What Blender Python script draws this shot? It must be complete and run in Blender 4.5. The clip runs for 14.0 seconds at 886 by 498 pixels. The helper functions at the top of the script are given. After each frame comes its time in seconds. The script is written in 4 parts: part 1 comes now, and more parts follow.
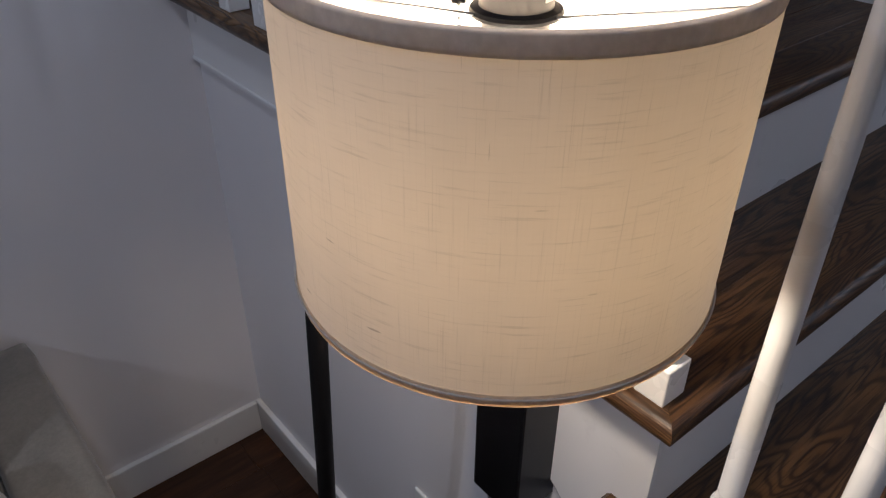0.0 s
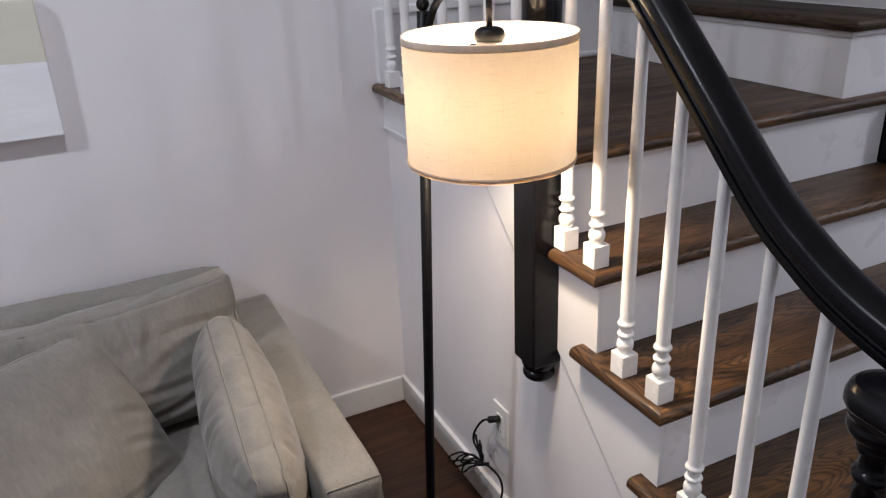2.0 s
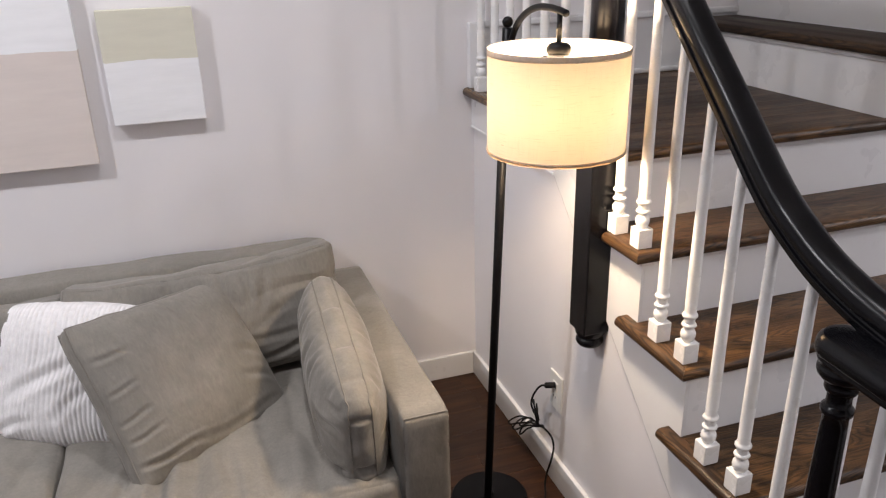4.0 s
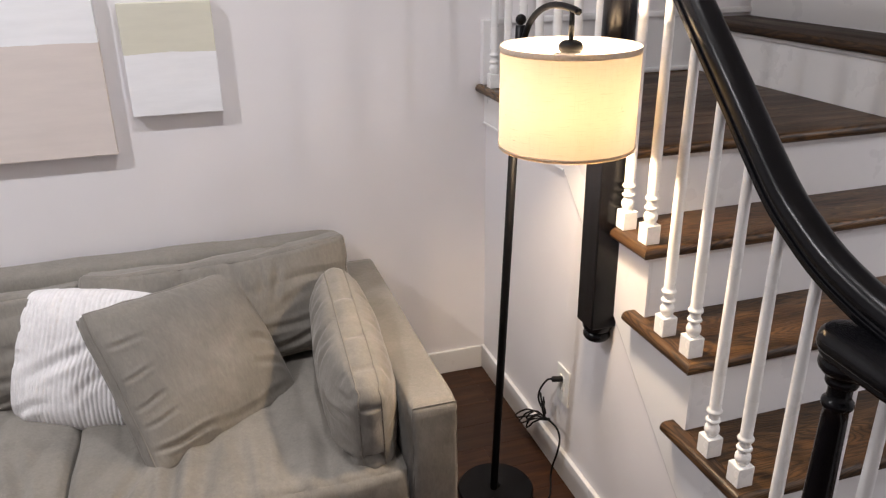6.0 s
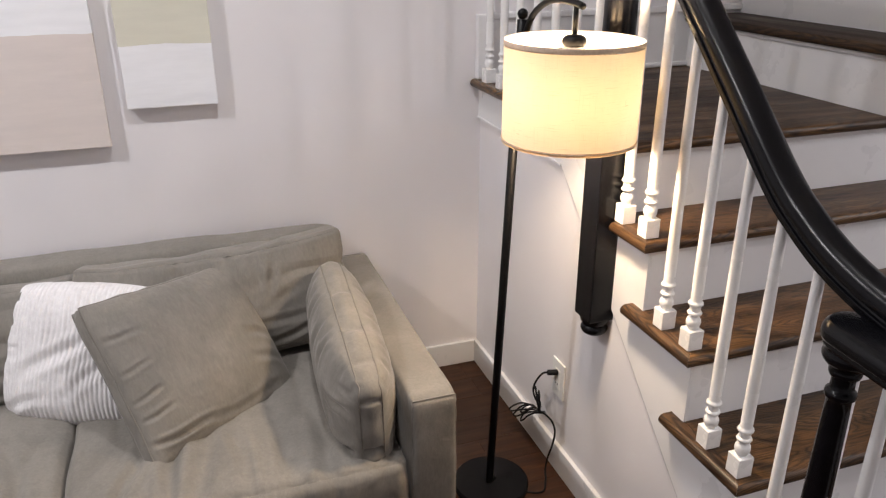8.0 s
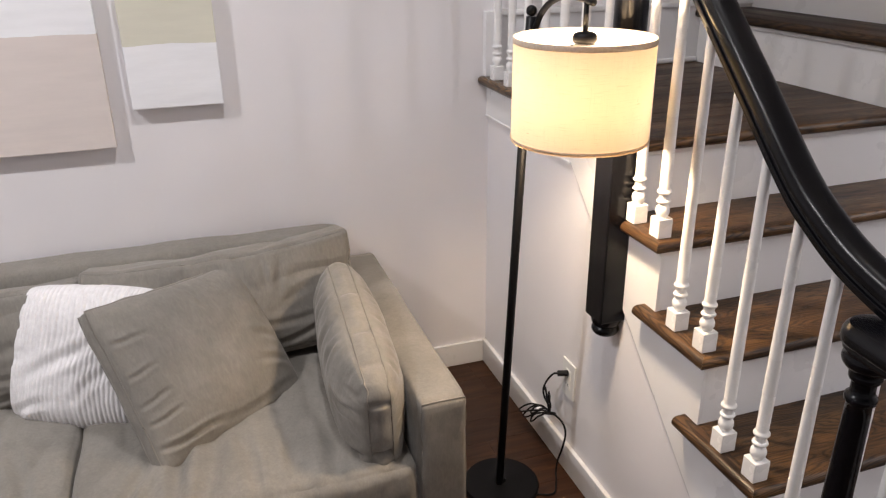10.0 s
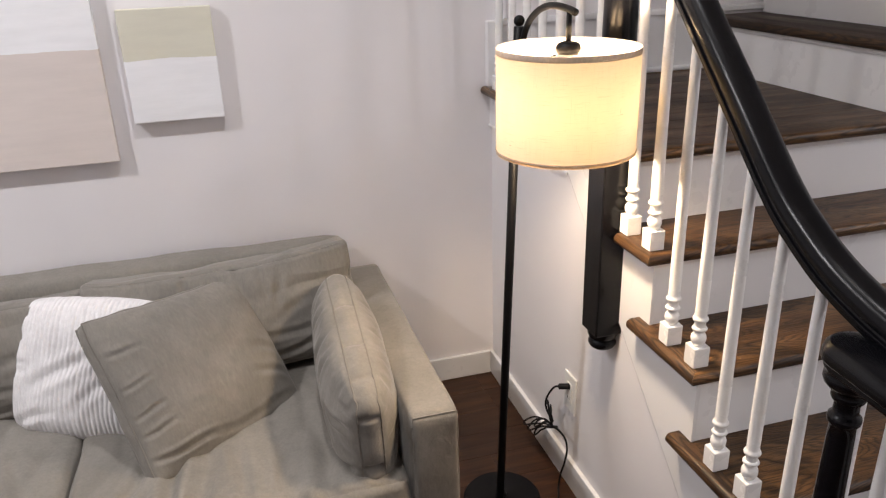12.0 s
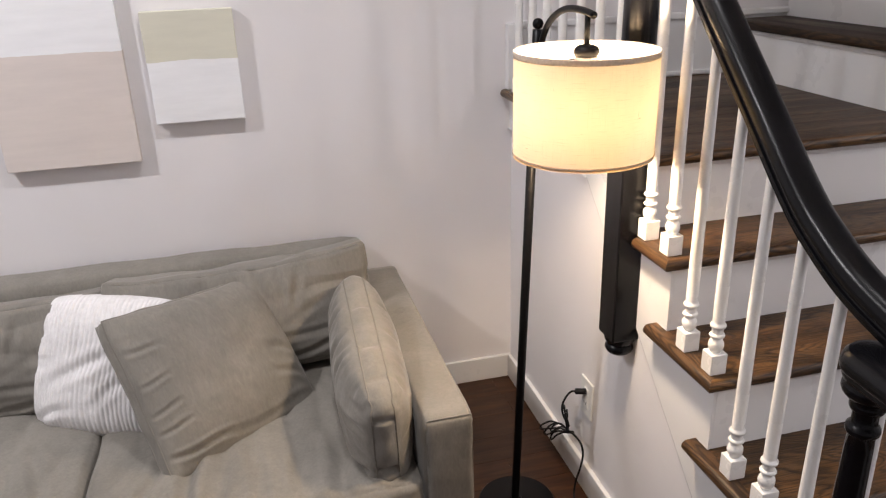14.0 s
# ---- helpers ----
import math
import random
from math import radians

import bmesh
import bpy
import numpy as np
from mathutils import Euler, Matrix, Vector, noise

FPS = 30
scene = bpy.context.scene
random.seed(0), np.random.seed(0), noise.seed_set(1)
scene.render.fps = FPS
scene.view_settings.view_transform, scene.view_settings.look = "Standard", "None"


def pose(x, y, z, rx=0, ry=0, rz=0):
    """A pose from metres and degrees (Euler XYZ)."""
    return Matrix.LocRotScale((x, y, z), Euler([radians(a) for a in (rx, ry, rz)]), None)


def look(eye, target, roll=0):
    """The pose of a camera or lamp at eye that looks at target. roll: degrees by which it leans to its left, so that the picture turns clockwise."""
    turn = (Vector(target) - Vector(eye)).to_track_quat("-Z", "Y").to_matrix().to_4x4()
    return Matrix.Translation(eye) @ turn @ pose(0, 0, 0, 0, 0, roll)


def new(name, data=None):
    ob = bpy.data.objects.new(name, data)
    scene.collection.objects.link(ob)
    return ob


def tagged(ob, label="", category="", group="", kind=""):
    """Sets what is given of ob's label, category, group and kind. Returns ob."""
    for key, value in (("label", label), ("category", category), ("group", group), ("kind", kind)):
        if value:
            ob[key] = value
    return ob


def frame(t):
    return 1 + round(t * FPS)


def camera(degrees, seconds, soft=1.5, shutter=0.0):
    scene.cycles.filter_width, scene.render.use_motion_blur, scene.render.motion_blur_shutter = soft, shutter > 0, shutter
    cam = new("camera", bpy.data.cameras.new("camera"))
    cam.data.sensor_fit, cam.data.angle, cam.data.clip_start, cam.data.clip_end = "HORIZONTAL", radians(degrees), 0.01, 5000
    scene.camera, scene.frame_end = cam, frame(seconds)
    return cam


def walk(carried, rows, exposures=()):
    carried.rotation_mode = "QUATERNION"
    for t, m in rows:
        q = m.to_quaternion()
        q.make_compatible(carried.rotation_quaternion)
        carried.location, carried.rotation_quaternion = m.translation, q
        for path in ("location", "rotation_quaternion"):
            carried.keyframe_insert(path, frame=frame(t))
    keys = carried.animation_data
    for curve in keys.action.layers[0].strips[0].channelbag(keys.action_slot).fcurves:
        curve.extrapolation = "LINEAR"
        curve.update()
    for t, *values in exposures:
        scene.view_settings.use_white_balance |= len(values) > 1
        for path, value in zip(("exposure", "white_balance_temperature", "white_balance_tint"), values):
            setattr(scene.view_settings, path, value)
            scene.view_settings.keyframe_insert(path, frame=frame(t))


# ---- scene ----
cam = camera(60.4, 14.0, soft=1.25)
PATH = [
    (0, (-0.543, -1.386, 1.509), (0.519, -0.110, 0.393), 0.3),
    (0.2, (-0.592, -1.449, 1.522), (0.452, -0.115, 0.458), -0.9),
    (0.5, (-0.684, -1.568, 1.529), (0.325, -0.153, 0.539), -1.7),
    (1, (-0.796, -1.768, 1.565), (0.143, -0.236, 0.686), -2.6),
    (1.5, (-0.818, -2.014, 1.547), (0.041, -0.402, 0.732), -2.6),
    (2, (-0.845, -2.19, 1.574), (-0.069, -0.521, 0.791), -2.6),
    (2.5, (-0.913, -2.304, 1.6), (-0.192, -0.611, 0.816), -2.2),
    (3, (-0.953, -2.389, 1.612), (-0.289, -0.665, 0.847), -2.0),
    (5.5, (-0.945, -2.529, 1.62), (-0.401, -0.759, 0.864), -0.8),
    (6, (-0.963, -2.523, 1.621), (-0.407, -0.759, 0.86), -0.8),
    (6.5, (-0.976, -2.513, 1.622), (-0.407, -0.755, 0.858), -0.7),
    (7, (-0.995, -2.515, 1.619), (-0.406, -0.761, 0.858), -0.4),
    (7.5, (-1.002, -2.523, 1.623), (-0.406, -0.775, 0.855), -0.2),
    (8, (-1.01, -2.514, 1.617), (-0.408, -0.769, 0.846), -0.1),
    (8.5, (-1.024, -2.486, 1.616), (-0.416, -0.746, 0.837), 0.1),
    (11, (-0.959, -2.488, 1.619), (-0.408, -0.728, 0.844), -1.5),
    (11.5, (-0.926, -2.496, 1.619), (-0.398, -0.725, 0.854), -1.7),
    (12, (-0.901, -2.499, 1.621), (-0.397, -0.719, 0.861), -1.8),
    (12.5, (-0.885, -2.497, 1.615), (-0.402, -0.71, 0.858), -1.9),
    (13, (-0.887, -2.489, 1.62), (-0.414, -0.701, 0.861), -1.9),
    (13.5, (-0.889, -2.491, 1.619), (-0.43, -0.696, 0.866), -1.8),
    (14, (-0.889, -2.501, 1.62), (-0.438, -0.703, 0.868), -1.8),
]
EXPOSURES = [(0, -1.6, 5400, 10), (0.5, -1.2, 5450, 10), (1.0, -0.74, 5500, 10), (1.5, -0.5, 5750, 10), (2.0, -0.32, 5900, 10), (3.0, -0.06, 6200, 10), (6.0, 0.05, 6550, 10), (14.0, 0.05, 6600, 10)]
walk(cam, [(t, look(eye, target, roll)) for t, eye, target, roll in PATH], EXPOSURES)

# ---- light ----
world = bpy.data.worlds.new("world")
scene.world = world
world.use_nodes = True
world.node_tree.nodes["Background"].inputs[0].default_value = (0.5, 0.52, 0.6, 1)
world.node_tree.nodes["Background"].inputs[1].default_value = 0.035
CEIL = 2.62
# recessed ceiling lights: x, y, watts
DOWNLIGHTS = [(-2.35, -0.98, 29), (1.05, -3.35, 19), (-0.75, -1.0, 13), (-3.6, -2.0, 11), (2.75, -2.3, 35)]
BULB = (-0.2204, -1.065, 1.305)
BULB_WATTS = 24.5


# ---- material tools ----
def nodes_of(name, rough=0.5, metal=0.0):
    m = bpy.data.materials.new(name)
    m.use_nodes = True
    nt = m.node_tree
    b = nt.nodes["Principled BSDF"]
    b.inputs["Roughness"].default_value = rough
    b.inputs["Metallic"].default_value = metal
    return m, nt, b


def add(nt, kind, **values):
    n = nt.nodes.new(kind)
    for key, v in values.items():
        n.inputs[key.replace("_", " ")].default_value = v
    return n


def coords(nt, scale=(1, 1, 1), turn=(0, 0, 0), by_object=False):
    tc = nt.nodes.new("ShaderNodeTexCoord")
    mp = nt.nodes.new("ShaderNodeMapping")
    mp.inputs["Scale"].default_value = scale
    mp.inputs["Rotation"].default_value = turn
    nt.links.new(tc.outputs["Object"], mp.inputs["Vector"])
    if by_object:
        info = nt.nodes.new("ShaderNodeObjectInfo")
        vm = nt.nodes.new("ShaderNodeVectorMath")
        vm.operation = "MULTIPLY"
        vm.inputs[1].default_value = (7.3, 5.1, 9.7)
        nt.links.new(info.outputs["Random"], vm.inputs[0])
        nt.links.new(vm.outputs[0], mp.inputs["Location"])
    return mp.outputs["Vector"]


def noise_of(nt, vec, scale, detail=4.0, rough=0.55, distort=0.0):
    n = add(nt, "ShaderNodeTexNoise", Scale=scale, Detail=detail, Roughness=rough, Distortion=distort)
    nt.links.new(vec, n.inputs["Vector"])
    return n.outputs["Fac"]


def ramp(nt, fac, stops):
    r = nt.nodes.new("ShaderNodeValToRGB")
    while len(r.color_ramp.elements) < len(stops):
        r.color_ramp.elements.new(0.5)
    for e, (p, c) in zip(r.color_ramp.elements, stops):
        e.position = p
        e.color = (*c, 1) if len(c) == 3 else c
    nt.links.new(fac, r.inputs["Fac"])
    return r.outputs["Color"]


def mixed(nt, fac, a, b, kind="MIX"):
    m = nt.nodes.new("ShaderNodeMix")
    m.data_type, m.blend_type = "RGBA", kind
    for sock, v in (("Factor", fac), ("A", a), ("B", b)):
        s = [i for i in m.inputs if i.name == sock and i.type == ("VALUE" if sock == "Factor" else "RGBA")][0]
        if isinstance(v, (int, float)):
            s.default_value = v
        elif isinstance(v, tuple):
            s.default_value = (*v, 1)
        else:
            nt.links.new(v, s)
    return [o for o in m.outputs if o.type == "RGBA"][0]


def bump(nt, b, height, strength=0.2, dist=0.001, chain=None):
    n = nt.nodes.new("ShaderNodeBump")
    n.inputs["Strength"].default_value, n.inputs["Distance"].default_value = strength, dist
    nt.links.new(height, n.inputs["Height"])
    if chain:
        nt.links.new(chain, n.inputs["Normal"])
    nt.links.new(n.outputs[0], b.inputs["Normal"])
    return n.outputs[0]


def to_value(nt, color):
    r = nt.nodes.new("ShaderNodeRGBToBW")
    nt.links.new(color, r.inputs[0])
    return r.outputs[0]


def paint(name, colour, rough, vary=0.04, peel=0.1, stain=0.0):
    """Painted surface: roller texture, slow drift of tone, faint scuffs."""
    m, nt, b = nodes_of(name, rough)
    v = coords(nt)
    slow = noise_of(nt, v, 1.7, 3)
    lo = tuple(c * (1 - vary) for c in colour)
    hi = tuple(min(1, c * (1 + vary)) for c in colour)
    col = ramp(nt, slow, [(0.3, lo), (0.7, hi)])
    if stain:
        s = ramp(nt, noise_of(nt, v, 14, 6, 0.7), [(0.62, (1, 1, 1)), (0.78, (1 - stain,) * 3)])
        col = mixed(nt, 1.0, col, s, "MULTIPLY")
    nt.links.new(col, b.inputs["Base Color"])
    rr = ramp(nt, noise_of(nt, v, 6, 4), [(0.3, (rough * 0.85,) * 3), (0.7, (min(1, rough * 1.15),) * 3)])
    nt.links.new(rr, b.inputs["Roughness"])
    bump(nt, b, noise_of(nt, v, 420, 2), peel, 0.0006)
    return m


def oak(name, along, dark, mid, light, rough=0.33):
    """Stained open-grained oak, flat-sawn figure, grain along x (0) or y (1)."""
    m, nt, b = nodes_of(name, rough)

    def along_grain(long, cross):
        return coords(nt, (long, cross, cross) if along == 0 else (cross, long, cross), by_object=True)

    tone = noise_of(nt, along_grain(1.5, 9), 1.5, 3, 0.5, 0.4)
    # growth rings: contour lines of a slow field
    field = noise_of(nt, along_grain(1.5, 10.5), 1.0, 3, 0.40, 0.3)
    mul = nt.nodes.new("ShaderNodeMath")
    mul.operation = "MULTIPLY"
    mul.inputs[1].default_value = 230.0
    nt.links.new(field, mul.inputs[0])
    sine = nt.nodes.new("ShaderNodeMath")
    sine.operation = "SINE"
    nt.links.new(mul.outputs[0], sine.inputs[0])
    half = nt.nodes.new("ShaderNodeMath")
    half.operation = "MULTIPLY_ADD"
    half.inputs[1].default_value, half.inputs[2].default_value = 0.5, 0.5
    nt.links.new(sine.outputs[0], half.inputs[0])
    base = ramp(nt, tone, [(0.28, dark), (0.5, mid), (0.74, light)])
    rings = ramp(nt, half.outputs[0], [(0.0, (0.24, 0.22, 0.20)), (0.22, (0.58, 0.55, 0.52)), (0.46, (0.98, 0.96, 0.93)), (1.0, (1.20, 1.16, 1.10))])
    col = mixed(nt, 0.85, base, rings, "MULTIPLY")
    pores = noise_of(nt, along_grain(10, 300), 1.0, 3, 0.6)
    pr = ramp(nt, pores, [(0.38, (0.30, 0.27, 0.25)), (0.52, (1, 1, 1))])
    col = mixed(nt, 0.8, col, pr, "MULTIPLY")
    nt.links.new(col, b.inputs["Base Color"])
    nt.links.new(ramp(nt, tone, [(0.2, (rough * 1.3,) * 3), (0.8, (rough * 0.8,) * 3)]), b.inputs["Roughness"])
    b.inputs["Specular IOR Level"].default_value = 0.32
    n1 = bump(nt, b, to_value(nt, pr), 0.3, 0.0008)
    bump(nt, b, half.outputs[0], 0.12, 0.0008, n1)
    return m


def suede(name, colour):
    """Brushed microfibre: two scales of nap, soft sheen."""
    m, nt, b = nodes_of(name, 0.92)
    v = coords(nt)
    big = noise_of(nt, v, 7, 4, 0.6, 0.8)
    fine = noise_of(nt, coords(nt, (1.6, 1.6, 0.5)), 75, 5, 0.72, 0.6)
    a = ramp(nt, big, [(0.3, tuple(c * 0.86 for c in colour)), (0.7, tuple(c * 1.12 for c in colour))])
    f = ramp(nt, fine, [(0.3, (0.84,) * 3), (0.7, (1.10,) * 3)])
    nt.links.new(mixed(nt, 0.9, a, f, "MULTIPLY"), b.inputs["Base Color"])
    b.inputs["Sheen Weight"].default_value = 0.35
    b.inputs["Sheen Roughness"].default_value = 0.4
    b.inputs["Sheen Tint"].default_value = (0.9, 0.87, 0.82, 1)
    n1 = bump(nt, b, noise_of(nt, v, 22, 5, 0.65, 0.8), 0.45, 0.004)
    bump(nt, b, noise_of(nt, v, 900, 2), 0.25, 0.0005, n1)
    return m


# ---- materials ----
M_WALL = paint("wall_paint", (0.80, 0.775, 0.785), 0.62, 0.025, 0.12)
M_CEIL = paint("ceiling_paint", (0.80, 0.80, 0.80), 0.8, 0.02, 0.1)
M_TRIM = paint("white_gloss_trim", (0.80, 0.79, 0.79), 0.30, 0.03, 0.05, 0.10)
M_BAL = paint("white_baluster_paint", (0.82, 0.81, 0.80), 0.28, 0.02, 0.04, 0.06)
M_BLACK = paint("black_satin_paint", (0.0045, 0.0045, 0.006), 0.24, 0.15, 0.05)
M_BLACK.node_tree.nodes["Principled BSDF"].inputs["Specular IOR Level"].default_value = 0.24
M_LAMPBLACK = paint("black_powder_coat", (0.005, 0.005, 0.006), 0.42, 0.1, 0.25)
M_LAMPBLACK.node_tree.nodes["Principled BSDF"].inputs["Specular IOR Level"].default_value = 0.12
M_TREAD = oak("stained_oak_tread", 0, (0.034, 0.0165, 0.007), (0.082, 0.041, 0.0150), (0.165, 0.086, 0.033), 0.42)
M_RETURN = oak("stained_oak_return", 1, (0.040, 0.020, 0.009), (0.090, 0.048, 0.021), (0.18, 0.105, 0.048), 0.30)
M_SUEDE = suede("grey_microfibre", (0.215, 0.198, 0.174))
M_SUEDE2 = suede("grey_pillow_microfibre", (0.215, 0.198, 0.174))
M_SEAM = paint("grey_seam_thread", (0.19, 0.172, 0.147), 0.9, 0.1, 0.3)


def floor_wood():
    m, nt, b = nodes_of("dark_floor_wood", 0.4)
    b.inputs["Specular IOR Level"].default_value = 0.3
    v = coords(nt, (1.4, 16, 16), by_object=True)
    g = noise_of(nt, v, 2.2, 6, 0.65, 1.2)
    col = ramp(nt, g, [(0.25, (0.018, 0.007, 0.0030)), (0.5, (0.042, 0.017, 0.0075)), (0.8, (0.088, 0.037, 0.015))])
    info = nt.nodes.new("ShaderNodeObjectInfo")
    tone = ramp(nt, info.outputs["Random"], [(0.0, (0.78, 0.78, 0.78)), (1.0, (1.18, 1.14, 1.1))])
    nt.links.new(mixed(nt, 1.0, col, tone, "MULTIPLY"), b.inputs["Base Color"])
    nt.links.new(ramp(nt, noise_of(nt, v, 3, 4), [(0.3, (0.34,) * 3), (0.7, (0.5,) * 3)]), b.inputs["Roughness"])
    bump(nt, b, g, 0.12, 0.001)
    return m


def linen():
    """Woven linen that lets the bulb's light through, with darker slub threads."""
    m = bpy.data.materials.new("linen_shade")
    m.use_nodes = True
    nt = m.node_tree
    for n in list(nt.nodes):
        if n.type == "BSDF_PRINCIPLED":
            nt.nodes.remove(n)
    out = nt.nodes["Material Output"]
    tc = nt.nodes.new("ShaderNodeTexCoord")

    def mapped(sc):
        mp = nt.nodes.new("ShaderNodeMapping")
        mp.inputs["Scale"].default_value = sc
        nt.links.new(tc.outputs["UV"], mp.inputs["Vector"])
        return mp.outputs["Vector"]

    hz = noise_of(nt, mapped((26, 420, 1)), 1.0, 3, 0.6)
    vt = noise_of(nt, mapped((900, 14, 1)), 1.0, 3, 0.6)
    s1 = ramp(nt, hz, [(0.30, (0.84,) * 3), (0.42, (0.98,) * 3), (0.7, (1.0,) * 3)])
    s2 = ramp(nt, vt, [(0.29, (0.85,) * 3), (0.40, (0.98,) * 3), (0.7, (1.0,) * 3)])
    rare_h = ramp(nt, noise_of(nt, mapped((34, 190, 1)), 1.0, 1, 0.4), [(0.77, (1.0,) * 3), (0.81, (0.6,) * 3)])
    rare_v = ramp(nt, noise_of(nt, mapped((330, 22, 1)), 1.0, 1, 0.4), [(0.78, (1.0,) * 3), (0.82, (0.6,) * 3)])
    weave = mixed(nt, 1.0, s1, s2, "MULTIPLY")
    weave = mixed(nt, 1.0, weave, mixed(nt, 1.0, rare_h, rare_v, "MULTIPLY"), "MULTIPLY")
    cloud = ramp(nt, noise_of(nt, mapped((14, 5, 1)), 1.0, 4), [(0.3, (0.93,) * 3), (0.7, (1.0,) * 3)])
    weave = mixed(nt, 1.0, weave, cloud, "MULTIPLY")
    col = mixed(nt, 1.0, weave, (0.70, 0.635, 0.555), "MULTIPLY")
    through_col = mixed(nt, 1.0, weave, (0.72, 0.565, 0.36), "MULTIPLY")
    d, t = nt.nodes.new("ShaderNodeBsdfDiffuse"), nt.nodes.new("ShaderNodeBsdfTranslucent")
    nt.links.new(col, d.inputs["Color"])
    nt.links.new(through_col, t.inputs["Color"])
    mx = nt.nodes.new("ShaderNodeMixShader")
    mx.inputs[0].default_value = 0.058
    nt.links.new(d.outputs[0], mx.inputs[1])
    nt.links.new(t.outputs[0], mx.inputs[2])
    nt.links.new(mx.outputs[0], out.inputs["Surface"])
    bn = nt.nodes.new("ShaderNodeBump")
    bn.inputs["Strength"].default_value, bn.inputs["Distance"].default_value = 0.3, 0.0005
    nt.links.new(to_value(nt, weave), bn.inputs["Height"])
    nt.links.new(bn.outputs[0], d.inputs["Normal"])
    return m


def canvas(name, top, low, split):
    """Painted canvas in two fields that meet at the height split, with brush texture and a wavering edge."""
    m, nt, b = nodes_of(name, 0.75)
    tc = nt.nodes.new("ShaderNodeTexCoord")
    sep = nt.nodes.new("ShaderNodeSeparateXYZ")
    nt.links.new(tc.outputs["Object"], sep.inputs[0])
    v = coords(nt)
    wob = noise_of(nt, v, 11, 4)
    ma = nt.nodes.new("ShaderNodeMath")
    ma.operation = "MULTIPLY_ADD"
    ma.inputs[1].default_value, ma.inputs[2].default_value = 0.014, -0.007
    nt.links.new(wob, ma.inputs[0])
    su = nt.nodes.new("ShaderNodeMath")
    su.operation = "ADD"
    nt.links.new(sep.outputs["Z"], su.inputs[0])
    nt.links.new(ma.outputs[0], su.inputs[1])
    gt = nt.nodes.new("ShaderNodeMath")
    gt.operation = "GREATER_THAN"
    gt.inputs[1].default_value = split
    nt.links.new(su.outputs[0], gt.inputs[0])
    col = mixed(nt, gt.outputs[0], low, top)
    strokes = ramp(nt, noise_of(nt, coords(nt, (6, 6, 40)), 1.0, 5, 0.6), [(0.3, (0.955,) * 3), (0.7, (1.03,) * 3)])
    nt.links.new(mixed(nt, 1.0, col, strokes, "MULTIPLY"), b.inputs["Base Color"])
    bump(nt, b, noise_of(nt, v, 700, 2), 0.3, 0.0006)
    return m


def corduroy():
    m, nt, b = nodes_of("white_corduroy", 0.9)
    v = coords(nt)
    f = ramp(nt, noise_of(nt, v, 60, 5, 0.7), [(0.3, (0.68, 0.66, 0.66)), (0.7, (0.82, 0.80, 0.80))])
    nt.links.new(f, b.inputs["Base Color"])
    b.inputs["Sheen Weight"].default_value = 0.3
    bump(nt, b, noise_of(nt, v, 500, 2), 0.3, 0.0006)
    return m


def glow(name, colour, strength):
    m = bpy.data.materials.new(name)
    m.use_nodes = True
    b = m.node_tree.nodes["Principled BSDF"]
    b.inputs["Base Color"].default_value = (0.8, 0.8, 0.8, 1)
    b.inputs["Emission Color"].default_value = (*colour, 1)
    b.inputs["Emission Strength"].default_value = strength
    return m


M_FLOOR = floor_wood()
M_LINEN = linen()


def binding(name, lo, hi, pass_on):
    """Bias tape on the shade's rims, which lets some light through."""
    m = bpy.data.materials.new(name)
    m.use_nodes = True
    nt = m.node_tree
    d, t, mx = nt.nodes.new("ShaderNodeBsdfDiffuse"), nt.nodes.new("ShaderNodeBsdfTranslucent"), nt.nodes.new("ShaderNodeMixShader")
    c = ramp(nt, noise_of(nt, coords(nt), 160, 4), [(0.3, lo), (0.7, hi)])
    nt.links.new(c, d.inputs["Color"])
    nt.links.new(c, t.inputs["Color"])
    mx.inputs[0].default_value = pass_on
    nt.links.new(d.outputs[0], mx.inputs[1])
    nt.links.new(t.outputs[0], mx.inputs[2])
    nt.links.new(mx.outputs[0], nt.nodes["Material Output"].inputs["Surface"])
    return m


M_SHADETRIM = binding("grey_shade_binding", (0.66, 0.62, 0.58), (0.78, 0.74, 0.70), 0.55)
M_SHADETRIM_LOW = binding("tan_shade_binding", (0.66, 0.55, 0.42), (0.80, 0.68, 0.54), 0.6)
M_CORD = corduroy()
M_PLASTIC = paint("white_plastic", (0.82, 0.82, 0.80), 0.35, 0.01, 0.02)
M_CABLE = paint("black_rubber", (0.008, 0.008, 0.009), 0.55, 0.1, 0.1)
M_CABLE.node_tree.nodes["Principled BSDF"].inputs["Specular IOR Level"].default_value = 0.2
M_SOCKET = paint("grey_socket_plastic", (0.045, 0.046, 0.05), 0.35, 0.1, 0.05)
M_STEEL = nodes_of("brushed_steel", 0.35, 1.0)[0]
M_STEEL.node_tree.nodes["Principled BSDF"].inputs["Base Color"].default_value = (0.55, 0.55, 0.55, 1)
M_CAULK = paint("grey_caulk", (0.34, 0.33, 0.33), 0.7, 0.15, 0.1)
M_SLOT = paint("dark_slot", (0.02, 0.02, 0.02), 0.7)
M_CANVAS_A = canvas("canvas_white_over_blush", (0.88, 0.88, 0.90), (0.72, 0.645, 0.605), 1.347)
M_CANVAS_B = canvas("canvas_sage_over_white", (0.69, 0.67, 0.56), (0.88, 0.88, 0.90), 1.306)
M_DIFFUSER = glow("lit_diffuser", (1.0, 0.95, 0.9), 6.0)
M_BULB = glow("lit_bulb", (1.0, 0.72, 0.42), 12.0)
M_INK = paint("dark_ink", (0.03, 0.03, 0.03), 0.6)


